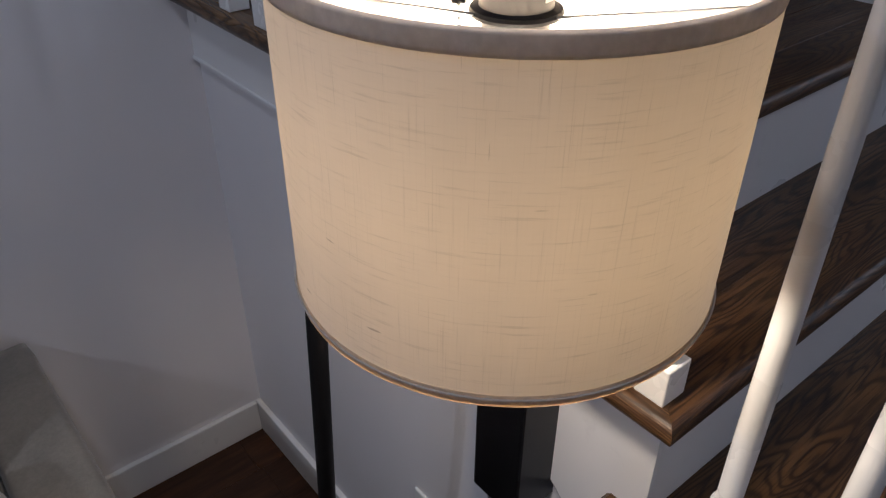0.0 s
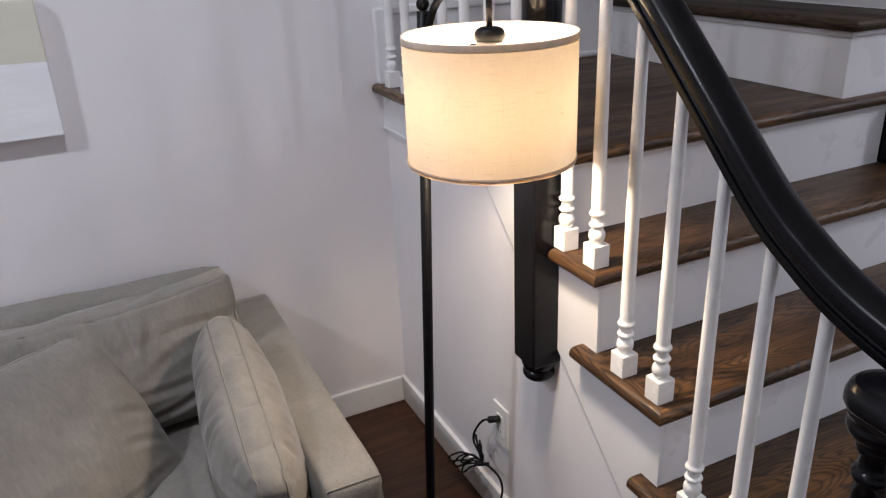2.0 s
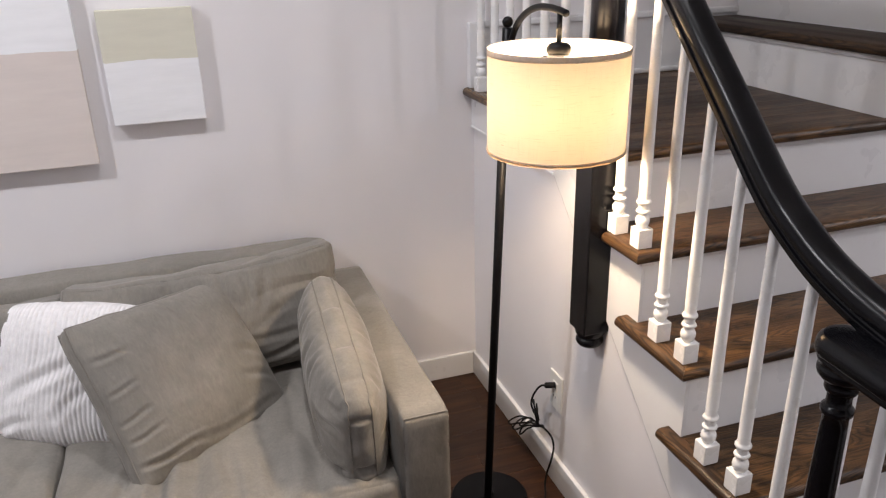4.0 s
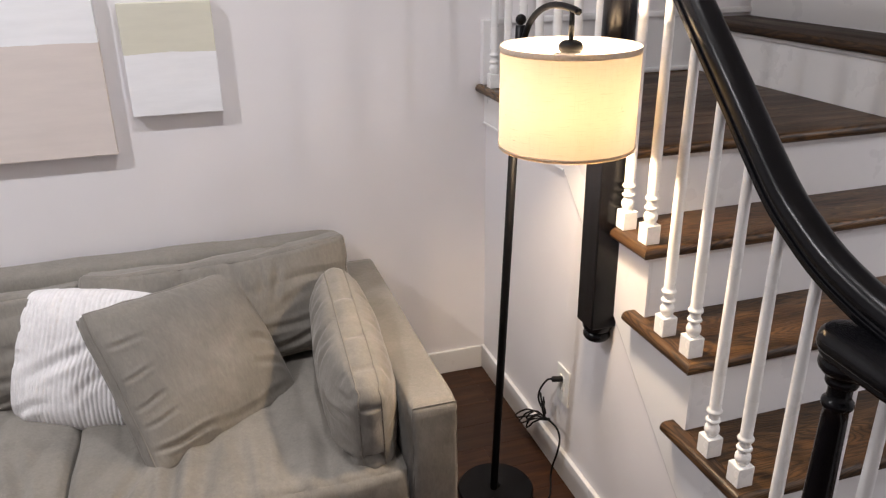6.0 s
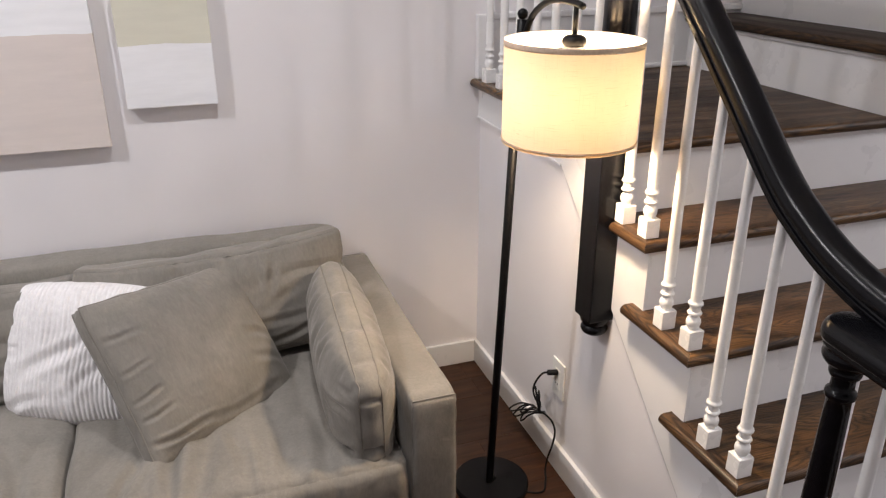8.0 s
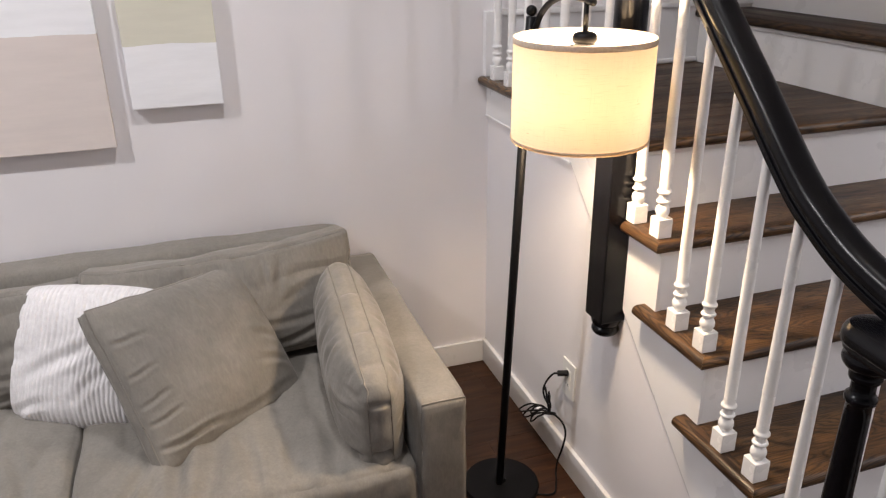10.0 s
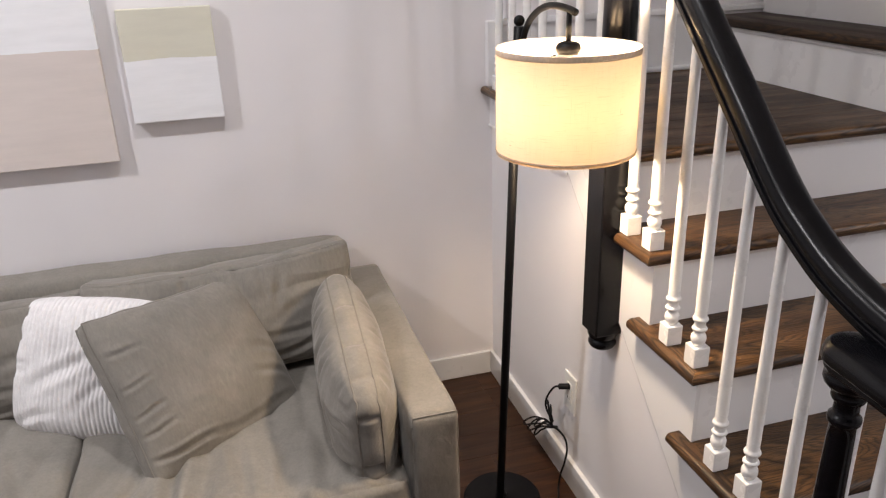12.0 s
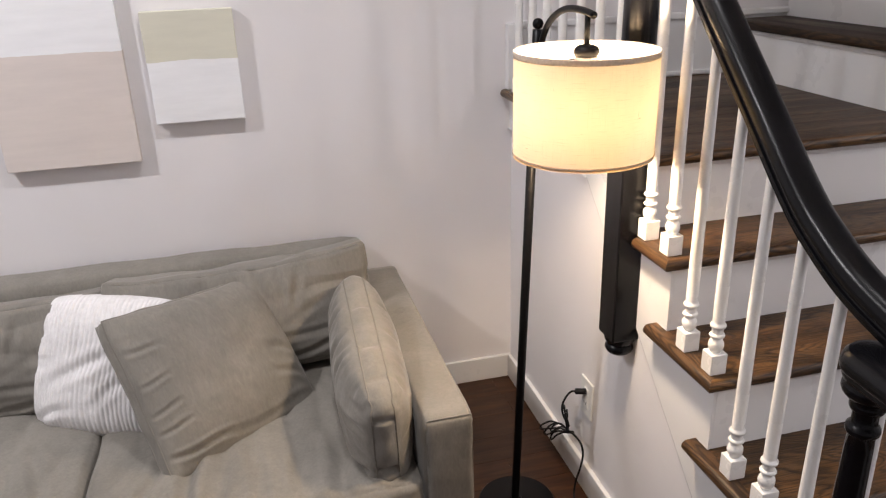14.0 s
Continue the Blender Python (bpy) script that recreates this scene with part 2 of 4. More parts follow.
# ---- mesh tools ----
def part(name, bm, material, parent=None, label="", smooth=False, shift=None):
    me = bpy.data.meshes.new(name)
    bmesh.ops.recalc_face_normals(bm, faces=bm.faces)
    for f in bm.faces:
        f.smooth = smooth
    bm.to_mesh(me)
    bm.free()
    me.materials.append(material)
    ob = new(name, me)
    if parent:
        ob.parent = parent
    if shift:
        ob.matrix_basis = shift
    if label:
        tagged(ob, label)
    return ob


def smart(ob, angle=35):
    """Smooth shading that keeps hard edges."""
    me = ob.data
    for p in me.polygons:
        p.use_smooth = True
    me.set_sharp_from_angle(angle=radians(angle))
    return ob


def thing(name, label, category, group="", kind="", at=(0, 0, 0)):
    ob = new(name)
    ob.empty_display_size = 0.05
    ob.location = at
    return tagged(ob, label, category, group, kind)


def box(x0, x1, y0, y1, z0, z1, bevel=0.0, seg=2, bm=None):
    bm = bm or bmesh.new()
    vs = [bm.verts.new((x, y, z)) for x in (x0, x1) for y in (y0, y1) for z in (z0, z1)]
    faces = [(0, 1, 3, 2), (4, 6, 7, 5), (0, 4, 5, 1), (2, 3, 7, 6), (0, 2, 6, 4), (1, 5, 7, 3)]
    made = [bm.faces.new([vs[i] for i in f]) for f in faces]
    if bevel:
        edges = list({e for f in made for e in f.edges})
        bmesh.ops.bevel(bm, geom=edges, offset=bevel, segments=seg, profile=0.5, affect="EDGES")
    return bm


def lathe(profile, n=24, bm=None, centre=(0, 0)):
    """Turned shape about z from (radius, z) pairs."""
    bm = bm or bmesh.new()
    cx, cy = centre
    rings = []
    for r, z in profile:
        rings.append([bm.verts.new((cx + r * math.cos(2 * math.pi * i / n), cy + r * math.sin(2 * math.pi * i / n), z)) for i in range(n)])
    for a, b in zip(rings, rings[1:]):
        for i in range(n):
            bm.faces.new((a[i], a[(i + 1) % n], b[(i + 1) % n], b[i]))
    for ring in (rings[0], rings[-1]):
        bm.faces.new(ring)
    return bm


def spline(points, per=8):
    """Catmull-Rom through points."""
    ps = [Vector(p) for p in points]
    ps = [ps[0] * 2 - ps[1]] + ps + [ps[-1] * 2 - ps[-2]]
    out = []
    for i in range(1, len(ps) - 2):
        a, b, c, d = ps[i - 1 : i + 3]
        for k in range(per):
            t = k / per
            out.append(0.5 * (2 * b + (c - a) * t + (2 * a - 5 * b + 4 * c - d) * t * t + (3 * b - a - 3 * c + d) * t ** 3))
    out.append(ps[-2].copy())
    return out


def sweep(path, section, up=Vector((0, 0, 1)), bm=None, closed=False):
    """Sweep a closed section of (side, up) pairs along a path."""
    bm = bm or bmesh.new()
    rings = []
    n = len(path)
    for i, p in enumerate(path):
        q, r = (path[(i + 1) % n], path[i - 1]) if closed else (path[min(i + 1, n - 1)], path[max(i - 1, 0)])
        t = (q - r).normalized()
        side = t.cross(up)
        side = side.normalized() if side.length > 1e-4 else Vector((1, 0, 0))
        w = side.cross(t).normalized()
        rings.append([bm.verts.new(p + side * a + w * b) for a, b in section])
    m = len(section)
    for a, b in zip(rings, rings[1:] + ([rings[0]] if closed else [])):
        for i in range(m):
            bm.faces.new((a[i], a[(i + 1) % m], b[(i + 1) % m], b[i]))
    if not closed:
        bm.faces.new(rings[0])
        bm.faces.new(rings[-1])
    return bm


def round_section(r, n=10):
    return [(r * math.cos(2 * math.pi * i / n), r * math.sin(2 * math.pi * i / n)) for i in range(n)]


def tube(points, r, per=8, n=10, bm=None, up=Vector((0, 0, 1)), closed=False):
    path = spline(points, per) if per > 1 else [Vector(p) for p in points]
    return sweep(path, round_section(r, n), up, bm, closed)


def prism(points, x0, x1, bm=None):
    """A flat polygon of (y, z) pairs given thickness along x."""
    bm = bm or bmesh.new()
    a = [bm.verts.new((x0, y, z)) for y, z in points]
    b = [bm.verts.new((x1, y, z)) for y, z in points]
    bm.faces.new(a)
    bm.faces.new(b[::-1])
    for i in range(len(points)):
        j = (i + 1) % len(points)
        bm.faces.new((a[i], b[i], b[j], a[j]))
    return bm


# ---- large structure ----
RISE = 0.19
LAND = 6 * RISE
FRONT = {6: -0.966, 5: -1.136, 4: -1.338, 3: -1.540, 2: -1.742, 1: -1.944}   # nosing tips of landing and treads
OVER, THICK, SIDE = 0.030, 0.028, -0.043
STAIR_X1 = 1.01
WEST, SOUTH, EAST = -4.6, -5.0, 3.0


def structure(name, bm, material, label, category, smooth=False):
    return tagged(part(name, bm, material, None, label, smooth), label, category, "", "structure")


structure("wall_north", box(WEST, EAST, 0.0, 0.12, 0, CEIL), M_WALL, "warm white painted plaster wall", "wall")
structure("wall_west", box(WEST - 0.12, WEST, SOUTH, 0.12, 0, CEIL), M_WALL, "warm white painted plaster wall", "wall")
structure("wall_south", box(WEST - 0.12, EAST + 0.12, SOUTH - 0.12, SOUTH, 0, CEIL), M_WALL, "warm white painted plaster wall", "wall")
structure("wall_east", box(EAST, EAST + 0.12, SOUTH, 0.12, 0, CEIL), M_WALL, "warm white painted plaster wall", "wall")
structure("ceiling", box(WEST - 0.12, EAST + 0.12, SOUTH - 0.12, 0.12, CEIL, CEIL + 0.1), M_CEIL, "flat white painted ceiling", "ceiling")


def stair_outline(low, inset=0.0):
    """The stepped side of the flight under its treads, closed along a lower line."""
    pts = []
    for k in range(6, 0, -1):
        top = k * RISE - THICK
        yr = FRONT[k] + OVER + inset
        if k == 6:
            pts.append((0.0, top))
        pts.append((yr, top))
        pts.append((yr, (k - 1) * RISE - (THICK if k > 1 else 0)))
    return pts + low


structure("wall_stair", prism(stair_outline([(0.0, 0.0)], 0.019), 0.0, 0.10), M_WALL, "painted wall under the stairs", "wall")


def floor():
    top = tagged(part("floor", box(WEST, EAST, SOUTH, 0, -0.08, -0.012), M_SLOT, None, "dark brown hardwood plank floor"), "", "floor", "", "structure")
    rng = random.Random(4)
    w = 0.127
    meshes = {}
    rows, ends = int(-SOUTH / w), []
    for r in range(rows):
        y1 = -r * w
        x = -2.2 - rng.random() * 1.2
        ends.append([x])
        while x < 0.0:
            ln = rng.choice((0.9, 1.2, 1.5))
            if ln not in meshes:
                bm = box(0.0002, ln - 0.0002, -w + 0.0003, -0.0003, -0.014, 0.0, 0.0006, 1)
                ob = part("plank", bm, M_FLOOR, top)
                meshes[ln] = ob.data
            else:
                ob = new("plank", meshes[ln])
                ob.parent = top
            ob.location = (x, y1, 0)
            x += ln
        ends[-1].append(x)
    # the rest of the room's planks
    bm = bmesh.new()
    for r, (start, end) in enumerate(ends):
        for a, b in ((WEST, start), (end, EAST)):
            n = max(1, round((b - a) / 1.3))
            for k in range(n):
                box(a + (b - a) * k / n + 0.0006, a + (b - a) * (k + 1) / n - 0.0006, -(r + 1) * w + 0.0006, -r * w - 0.0006, -0.014, -0.0003, bm=bm)
    tagged(part("far_planks", bm, M_FLOOR, top), kind="stuff")


def baseboard(name, axis, a, b):
    """A skirting board with an eased top edge, along x (0) or y (1)."""
    bm = bmesh.new()
    if axis == 0:
        box(a, b, -0.014, 0.0, 0.0, 0.097, 0.003, 2, bm)
    else:
        box(-0.014, 0.0, a, b, 0.0, 0.097, 0.003, 2, bm)
    return structure(name, bm, M_TRIM, "white gloss painted baseboard", "baseboard")


floor()
baseboard("baseboard_north", 0, WEST, -0.0145)
baseboard("baseboard_stair", 1, -1.88, 0.0)


# ---- staircase ----
def nosing_profile(depth):
    """(distance in from the tip, height below the top) round a board with a half-round front."""
    r = THICK / 2
    arc = [(r - r * math.sin(a), -r + r * math.cos(a)) for a in [math.pi * i / 8 for i in range(9)]]
    return [(depth, 0.0)] + arc + [(depth, -THICK)]


def tread_board(front, back, top, x1):
    """The board of a step, mitred at its open end."""
    bm = bmesh.new()
    lim = -0.004 - SIDE
    prof = nosing_profile(back - front)
    prof = prof[:1] + [(lim, 0.0)] + prof[1:-1] + [(lim, -THICK)] + prof[-1:]
    a = [bm.verts.new((SIDE + min(d, lim), front + d, top + h)) for d, h in prof]
    b = [bm.verts.new((x1, front + d, top + h)) for d, h in prof]
    # the square inner end behind the mitre
    for i in range(len(prof)):
        j = (i + 1) % len(prof)
        bm.faces.new((a[i], b[i], b[j], a[j]))
    bm.faces.new(a)
    bm.faces.new(b)
    return bm


def return_board(front, back, top):
    """The moulded strip that finishes the open end of a step, mitred at the front corner."""
    bm = bmesh.new()
    lim = -0.0045 - SIDE
    prof = nosing_profile(lim)
    a = [bm.verts.new((SIDE + d, front + d + 0.0004, top + h)) for d, h in prof]
    b = [bm.verts.new((SIDE + d, back - 0.006, top + h)) for d, h in prof]
    c = [bm.verts.new((SIDE + 0.006 + d * 0.86, back, top + (h + THICK / 2) * 0.6 - THICK / 2)) for d, h in prof]
    for p, q in ((a, b), (b, c)):
        for i in range(len(prof)):
            j = (i + 1) % len(prof)
            bm.faces.new((p[i], q[i], q[j], p[j]))
    bm.faces.new(a)
    bm.faces.new(c)
    return bm


def scotia(front, top, x1, side=True):
    """Small cove under the nosing."""
    bm = bmesh.new()
    z = top - THICK
    y = front + OVER
    sec = [(0, 0), (-0.014, 0), (-0.012, -0.005), (-0.006, -0.010), (-0.003, -0.016), (0, -0.016)]
    a = [bm.verts.new((-0.008 + (d if side else 0), y + d, z + h)) for d, h in sec]
    b = [bm.verts.new((x1, y + d, z + h)) for d, h in sec]
    for i in range(len(sec)):
        j = (i + 1) % len(sec)
        bm.faces.new((a[i], b[i], b[j], a[j]))
    bm.faces.new(a), bm.faces.new(b)
    return bm


def staircase():
    top = tagged(thing("staircase", "white painted staircase with dark stained oak treads", "staircase"), kind="structure")
    for k in range(1, 6):
        f = FRONT[k]
        nxt = FRONT[k + 1] + OVER
        smart(part("tread", tread_board(f, nxt + 0.004, k * RISE, STAIR_X1 + (0.12 if k == 5 else 0)), M_TREAD, top))
        smart(part("tread_return", return_board(f, nxt + (0.052 if k < 5 else -0.035), k * RISE), M_RETURN, top))
    for k in range(1, 7):
        y = FRONT[k] + OVER
        z0 = (k - 1) * RISE
        part("riser", box(0.0002, STAIR_X1, y, y + 0.018, z0 + (0.0006 if k > 1 else 0), k * RISE - THICK), M_TRIM, top, "white painted riser")
        part("cove_moulding", scotia(FRONT[k], k * RISE, STAIR_X1), M_TRIM, top)
    # sloping skirt board on the open side
    low = [(-1.715, 0.0), (-0.644, 1.0), (0.0, 1.0)]
    pts = stair_outline([])[:-1] + [(FRONT[1] + OVER, 0.0)] + low
    part("skirt_board", prism(pts, -0.008, -0.0004), M_TRIM, top, "white gloss stringer with sloping lower edge")
    # beads that cover the joint below the board
    bm = sweep([Vector((-0.006, -1.715, 0.0)), Vector((-0.006, -0.644, 1.0))], round_section(0.0022, 8))
    part("caulk_line", bm, M_CAULK, top, "thin grey joint under the stringer")
    part("edge_bead", box(-0.0125, -0.008, -0.644, -0.0005, 0.998, 1.006, 0.0015, 1), M_TRIM, top)
    # landing
    f, x2 = FRONT[6], 0.835
    smart(part("landing_nosing", tread_board(f, f + 0.088, LAND, STAIR_X1 + 0.03), M_TREAD, top))
    smart(part("landing_return", return_board(f, -0.0005, LAND), M_RETURN, top, "dark stained rounded landing edge"))
    w, y = 0.0827, f + 0.0885
    while y < -0.002:
        y2 = min(y + w, -0.001)
        part("landing_plank", box(-0.0040, STAIR_X1 + 0.9, y, y2 - 0.0006, LAND - THICK, LAND, 0.0008, 1), M_TREAD, top)
        y = y2
    # upper flight, which turns to climb along the back wall
    side = -0.936
    for k in range(4):
        xr, zt = x2 + 0.222 * k, LAND + RISE * (k + 1)
        part("upper_riser", box(xr, xr + 0.018, side, -0.016, LAND + RISE * k + 0.0005, zt - THICK, 0), M_TRIM, top, "white painted riser")
        part("upper_stringer", box(xr + 0.018, xr + 0.222, side, side + 0.02, LAND + 0.0005, zt - THICK), M_TRIM, top)
        part("cove_moulding", box(xr - 0.010, xr - 0.0004, side - 0.010, -0.016, zt - THICK - 0.014, zt - THICK - 0.0003, 0.004, 2), M_TRIM, top)
        part("cove_moulding", box(xr, xr + 0.20, side - 0.010, side - 0.0004, zt - THICK - 0.014, zt - THICK - 0.0003, 0.004, 2), M_TRIM, top)
        smart(part("upper_tread", box(xr - OVER, xr + 0.2215, side - OVER, -0.016, zt - THICK, zt, 0.012, 4), M_TREAD_Y_DIM, top))
    # tall skirt on the landing's back wall
    part("landing_skirt", box(0.03, x2 + 0.5, -0.014, -0.0004, LAND + 0.0005, LAND + 0.198), M_TRIM, top, "white painted wall skirt")
    part("skirt_cap", box(0.03, x2 + 0.5, -0.026, -0.0004, LAND + 0.198, LAND + 0.221, 0.006, 3), M_TRIM, top)
    part("shoe_moulding", box(0.03, x2 - 0.001, -0.030, -0.0145, LAND + 0.0004, LAND + 0.020, 0.007, 3), M_TRIM, top)
    part("wall_plinth", box(-0.024, 0.0296, -0.030, -0.0004, LAND + 0.0005, LAND + 0.216, 0.003, 2), M_TRIM, top, "white half post fixed to the wall")
    return top


# same oak as the lower treads, base darkened to offset grazing reflected light
M_TREAD_Y_DIM = oak("stained_oak_upper_tread_dimmed", 1, (0.024, 0.012, 0.006), (0.048, 0.025, 0.012), (0.08, 0.044, 0.021), 0.55)
staircase()
tagged(part("stair_soffit_wall", box(STAIR_X1 + 0.02, STAIR_X1 + 0.12, SOUTH, -1.0, 0, 0.3), M_WALL, None, "painted low wall beside the stairs"), "", "wall", "", "structure")

# ---- railing ----
BX = -0.006
SLOPE = 0.962


def rail_z(y):
    return 1.195 + SLOPE * (y + 1.486)


def baluster_shape(height):
    s = 0.0185
    block = box(-s, s, -s, s, 0, 0.047, 0.002, 2)
    prof = [(0.0088, 0.045), (0.0110, 0.0475), (0.0132, 0.052), (0.0157, 0.058), (0.0163, 0.064), (0.0154, 0.070), (0.0123, 0.0755), (0.0104, 0.078),
            (0.0110, 0.081), (0.0150, 0.0835), (0.0163, 0.0865), (0.0150, 0.0895), (0.0119, 0.0915), (0.0116, 0.098), (0.0123, 0.103),
            (0.0158, 0.106), (0.0167, 0.109), (0.0158, 0.112), (0.0132, 0.1145), (0.0125, 0.118), (0.0128, 0.20)]
    prof += [(0.0128 - 0.0028 * min(1, k / 6), 0.20 + (height - 0.20) * k / 6) for k in range(1, 7)]
    return block, lathe(prof, 20)


def railing():
    top = thing("stair_railing", "black handrail with scrolled end on white turned balusters", "railing", at=(0, 0, 0))
    # handrail: rounded top, side grooves
    sec = []
    for i in range(13):
        a = math.pi * i / 12
        sec.append((0.031 * math.cos(a), 0.004 + 0.027 * math.sin(a)))
    side = [(0.031, -0.003), (0.0295, -0.005), (0.0245, -0.0065), (0.0235, -0.0095), (0.0250, -0.0125), (0.0292, -0.014), (0.0300, -0.0165), (0.0292, -0.019), (0.0250, -0.0205), (0.0240, -0.023), (0.0240, -0.030)]
    sec += [(-a, b) for a, b in side] + side[::-1]
    sec = [(a * 0.99, b * 1.05) for a, b in sec]
    ys = [-0.90, -1.05, -1.20, -1.35, -1.48]
    pts = [(BX, y, rail_z(y)) for y in ys] + [(BX, -1.555, 1.148), (BX, -1.62, 1.113), (BX, -1.69, 1.088), (BX, -1.755, 1.072), (BX - 0.001, -1.82, 1.062), (BX - 0.004, -1.88, 1.056)]
    rail = smart(part("handrail", sweep(spline(pts, 8), sec), M_BLACK, top, "glossy black moulded handrail with scroll"), 40)
    nx, ny = -0.046, -1.722
    # scroll: a slab that runs from the eye over the newel back under the rail's end
    ex, ey, er = BX - 0.020, -1.837, 0.078
    prof = [(0.012, 0.998), (0.008, 1.001), (0.006, 1.006), (0.007, 1.011), (0.003, 1.014), (0.0, 1.020), (0.0005, 1.030), (0.004, 1.040), (0.010, 1.046), (0.020, 1.0485)]
    bm = bmesh.new()
    rings = []
    d = Vector((ex - nx, ey - ny))
    turn, lean = math.atan2(d.y, d.x), math.acos((0.049 - er) / d.length)
    for inset, z in prof:
        ring = []
        for k in range(25):
            a = turn + lean + (2 * math.pi - 2 * lean) * k / 24
            ring.append(bm.verts.new((nx + (0.049 - inset) * math.cos(a), ny + (0.049 - inset) * math.sin(a), z)))
        for k in range(25):
            a = turn - lean + 2 * lean * k / 24
            ring.append(bm.verts.new((ex + (er - inset) * math.cos(a), ey + (er - inset) * math.sin(a), z)))
        rings.append(ring)
    for p, q in zip(rings, rings[1:]):
        for k in range(len(p)):
            bm.faces.new((p[k], p[(k + 1) % len(p)], q[(k + 1) % len(p)], q[k]))
    bm.faces.new(rings[0]), bm.faces.new(rings[-1])
    smart(part("scroll", bm, M_BLACK, rail), 30)
    post = [(0.0253, 0.19), (0.0253, 0.40), (0.0216, 0.42), (0.0234, 0.45), (0.0243, 0.6240), (0.0224, 0.7740), (0.0204, 0.8840), (0.0196, 0.9050), (0.0216, 0.9070), (0.0246, 0.9110), (0.0252, 0.9160), (0.0244, 0.9205), (0.0210, 0.9240),
            (0.0190, 0.9270), (0.0188, 0.9400), (0.0196, 0.9480), (0.0236, 0.9500), (0.0256, 0.9545), (0.0256, 0.9600), (0.0236, 0.9640), (0.0246, 0.9665), (0.0330, 0.9720), (0.0390, 0.9790), (0.0412, 0.9860), (0.0405, 0.9920), (0.0380, 0.9960), (0.0385, 1.0000)]
    smart(part("lower_newel", lathe(post, 28, centre=(nx, ny)), M_BLACK, top, "turned black newel post under the scroll"), 50)
    # upper newel hangs past the landing
    cx, cy, s = -0.030, -0.926, 0.0410
    bm = box(cx - s, cx + s, cy - s, cy + s, 0.662, 1.30, 0.004, 2)
    newel = part("upper_newel", bm, M_BLACK, top, "black newel post with a turned drop")
    prof = [(0.020, 0.664), (0.040, 0.6618), (0.039, 0.652), (0.034, 0.643), (0.031, 0.640), (0.034, 0.637), (0.0365, 0.632), (0.0365, 0.626), (0.032, 0.618), (0.024, 0.612), (0.002, 0.608)]
    smart(part("drop_finial", lathe(prof, 28, centre=(cx, cy)), M_BLACK, newel), 50)
    prof = [(0.035, 1.299), (0.042, 1.302), (0.0435, 1.309), (0.041, 1.317), (0.036, 1.321), (0.036, 1.329), (0.0395, 1.336), (0.0375, 1.50), (0.0345, 1.78), (0.041, 1.80), (0.045, 1.83), (0.002, 1.86)]
    smart(part("turned_shaft", lathe(prof, 28, centre=(cx, cy)), M_BLACK, newel), 50)
    # landing rail
    path = [Vector((BX, y, 1.74)) for y in (-0.90, -0.6, -0.3, -0.001)]
    smart(part("landing_handrail", sweep(path, sec), M_BLACK, top), 40)
    shapes = {}

    def place(y, base, topz, x=BX):
        h = round(topz - base, 3)
        if h not in shapes:
            b, s = baluster_shape(h)
            body = smart(part("baluster", s, M_BAL, top, "white turned baluster"), 50)
            blk = part("base_block", b, M_BAL, body)
            shapes[h] = (body.data, blk.data)
        else:
            body = new("baluster", shapes[h][0])
            body.parent = top
            tagged(body, "white turned baluster")
            blk = new("base_block", shapes[h][1])
            blk.parent = body
        body.location = (x, y, base)

    for k, first in ((5, -0.988), (4, -1.190), (3, -1.394), (2, -1.597)):
        for d in (0, 0.1015):
            y = first - d
            z = rail_z(y) - 0.028 if y > -1.55 else 1.114 + (y + 1.597) * 0.5
            place(y, k * RISE, z, BX + 0.010 * (y < -1.67))
    place(-1.790, RISE, 1.0, -0.026)
    for y in (-0.088, -0.206, -0.324, -0.442, -0.560, -0.678, -0.796):
        place(y, LAND, 1.712)
    return top


railing()
far = tagged(part("far_newel", box(STAIR_X1 + 0.004, STAIR_X1 + 0.10, -0.985, -0.900, 0.951, 1.111, 0.004, 2), M_BLACK, None, "black square newel post beyond the stair"), "", "newel post")


# ---- wall outlet and cord ----
def outlet():
    y0, y1, z0, z1 = -0.741, -0.664, 0.263, 0.388
    top = thing("wall_outlet", "white plastic wall outlet with wide plate", "outlet", at=(0, (y0 + y1) / 2, (z0 + z1) / 2))
    inv = Matrix.Translation((0, -(y0 + y1) / 2, -(z0 + z1) / 2))
    part("cover_plate", box(-0.007, -0.0005, y0, y1, z0, z1, 0.003, 3), M_PLASTIC, top, shift=inv)
    cy = (y0 + y1) / 2
    face = part("receptacle", box(-0.0095, -0.006, cy - 0.0165, cy + 0.0165, z0 + 0.029, z1 - 0.029, 0.0015, 2), M_PLASTIC, top, shift=inv)
    for zc in (z0 + 0.046, z1 - 0.046):
        for dy in (-0.006, 0.006):
            part("slot", box(-0.0102, -0.0094, cy + dy - 0.0009, cy + dy + 0.0009, zc - 0.004, zc + 0.004), M_SLOT, face)


outlet()


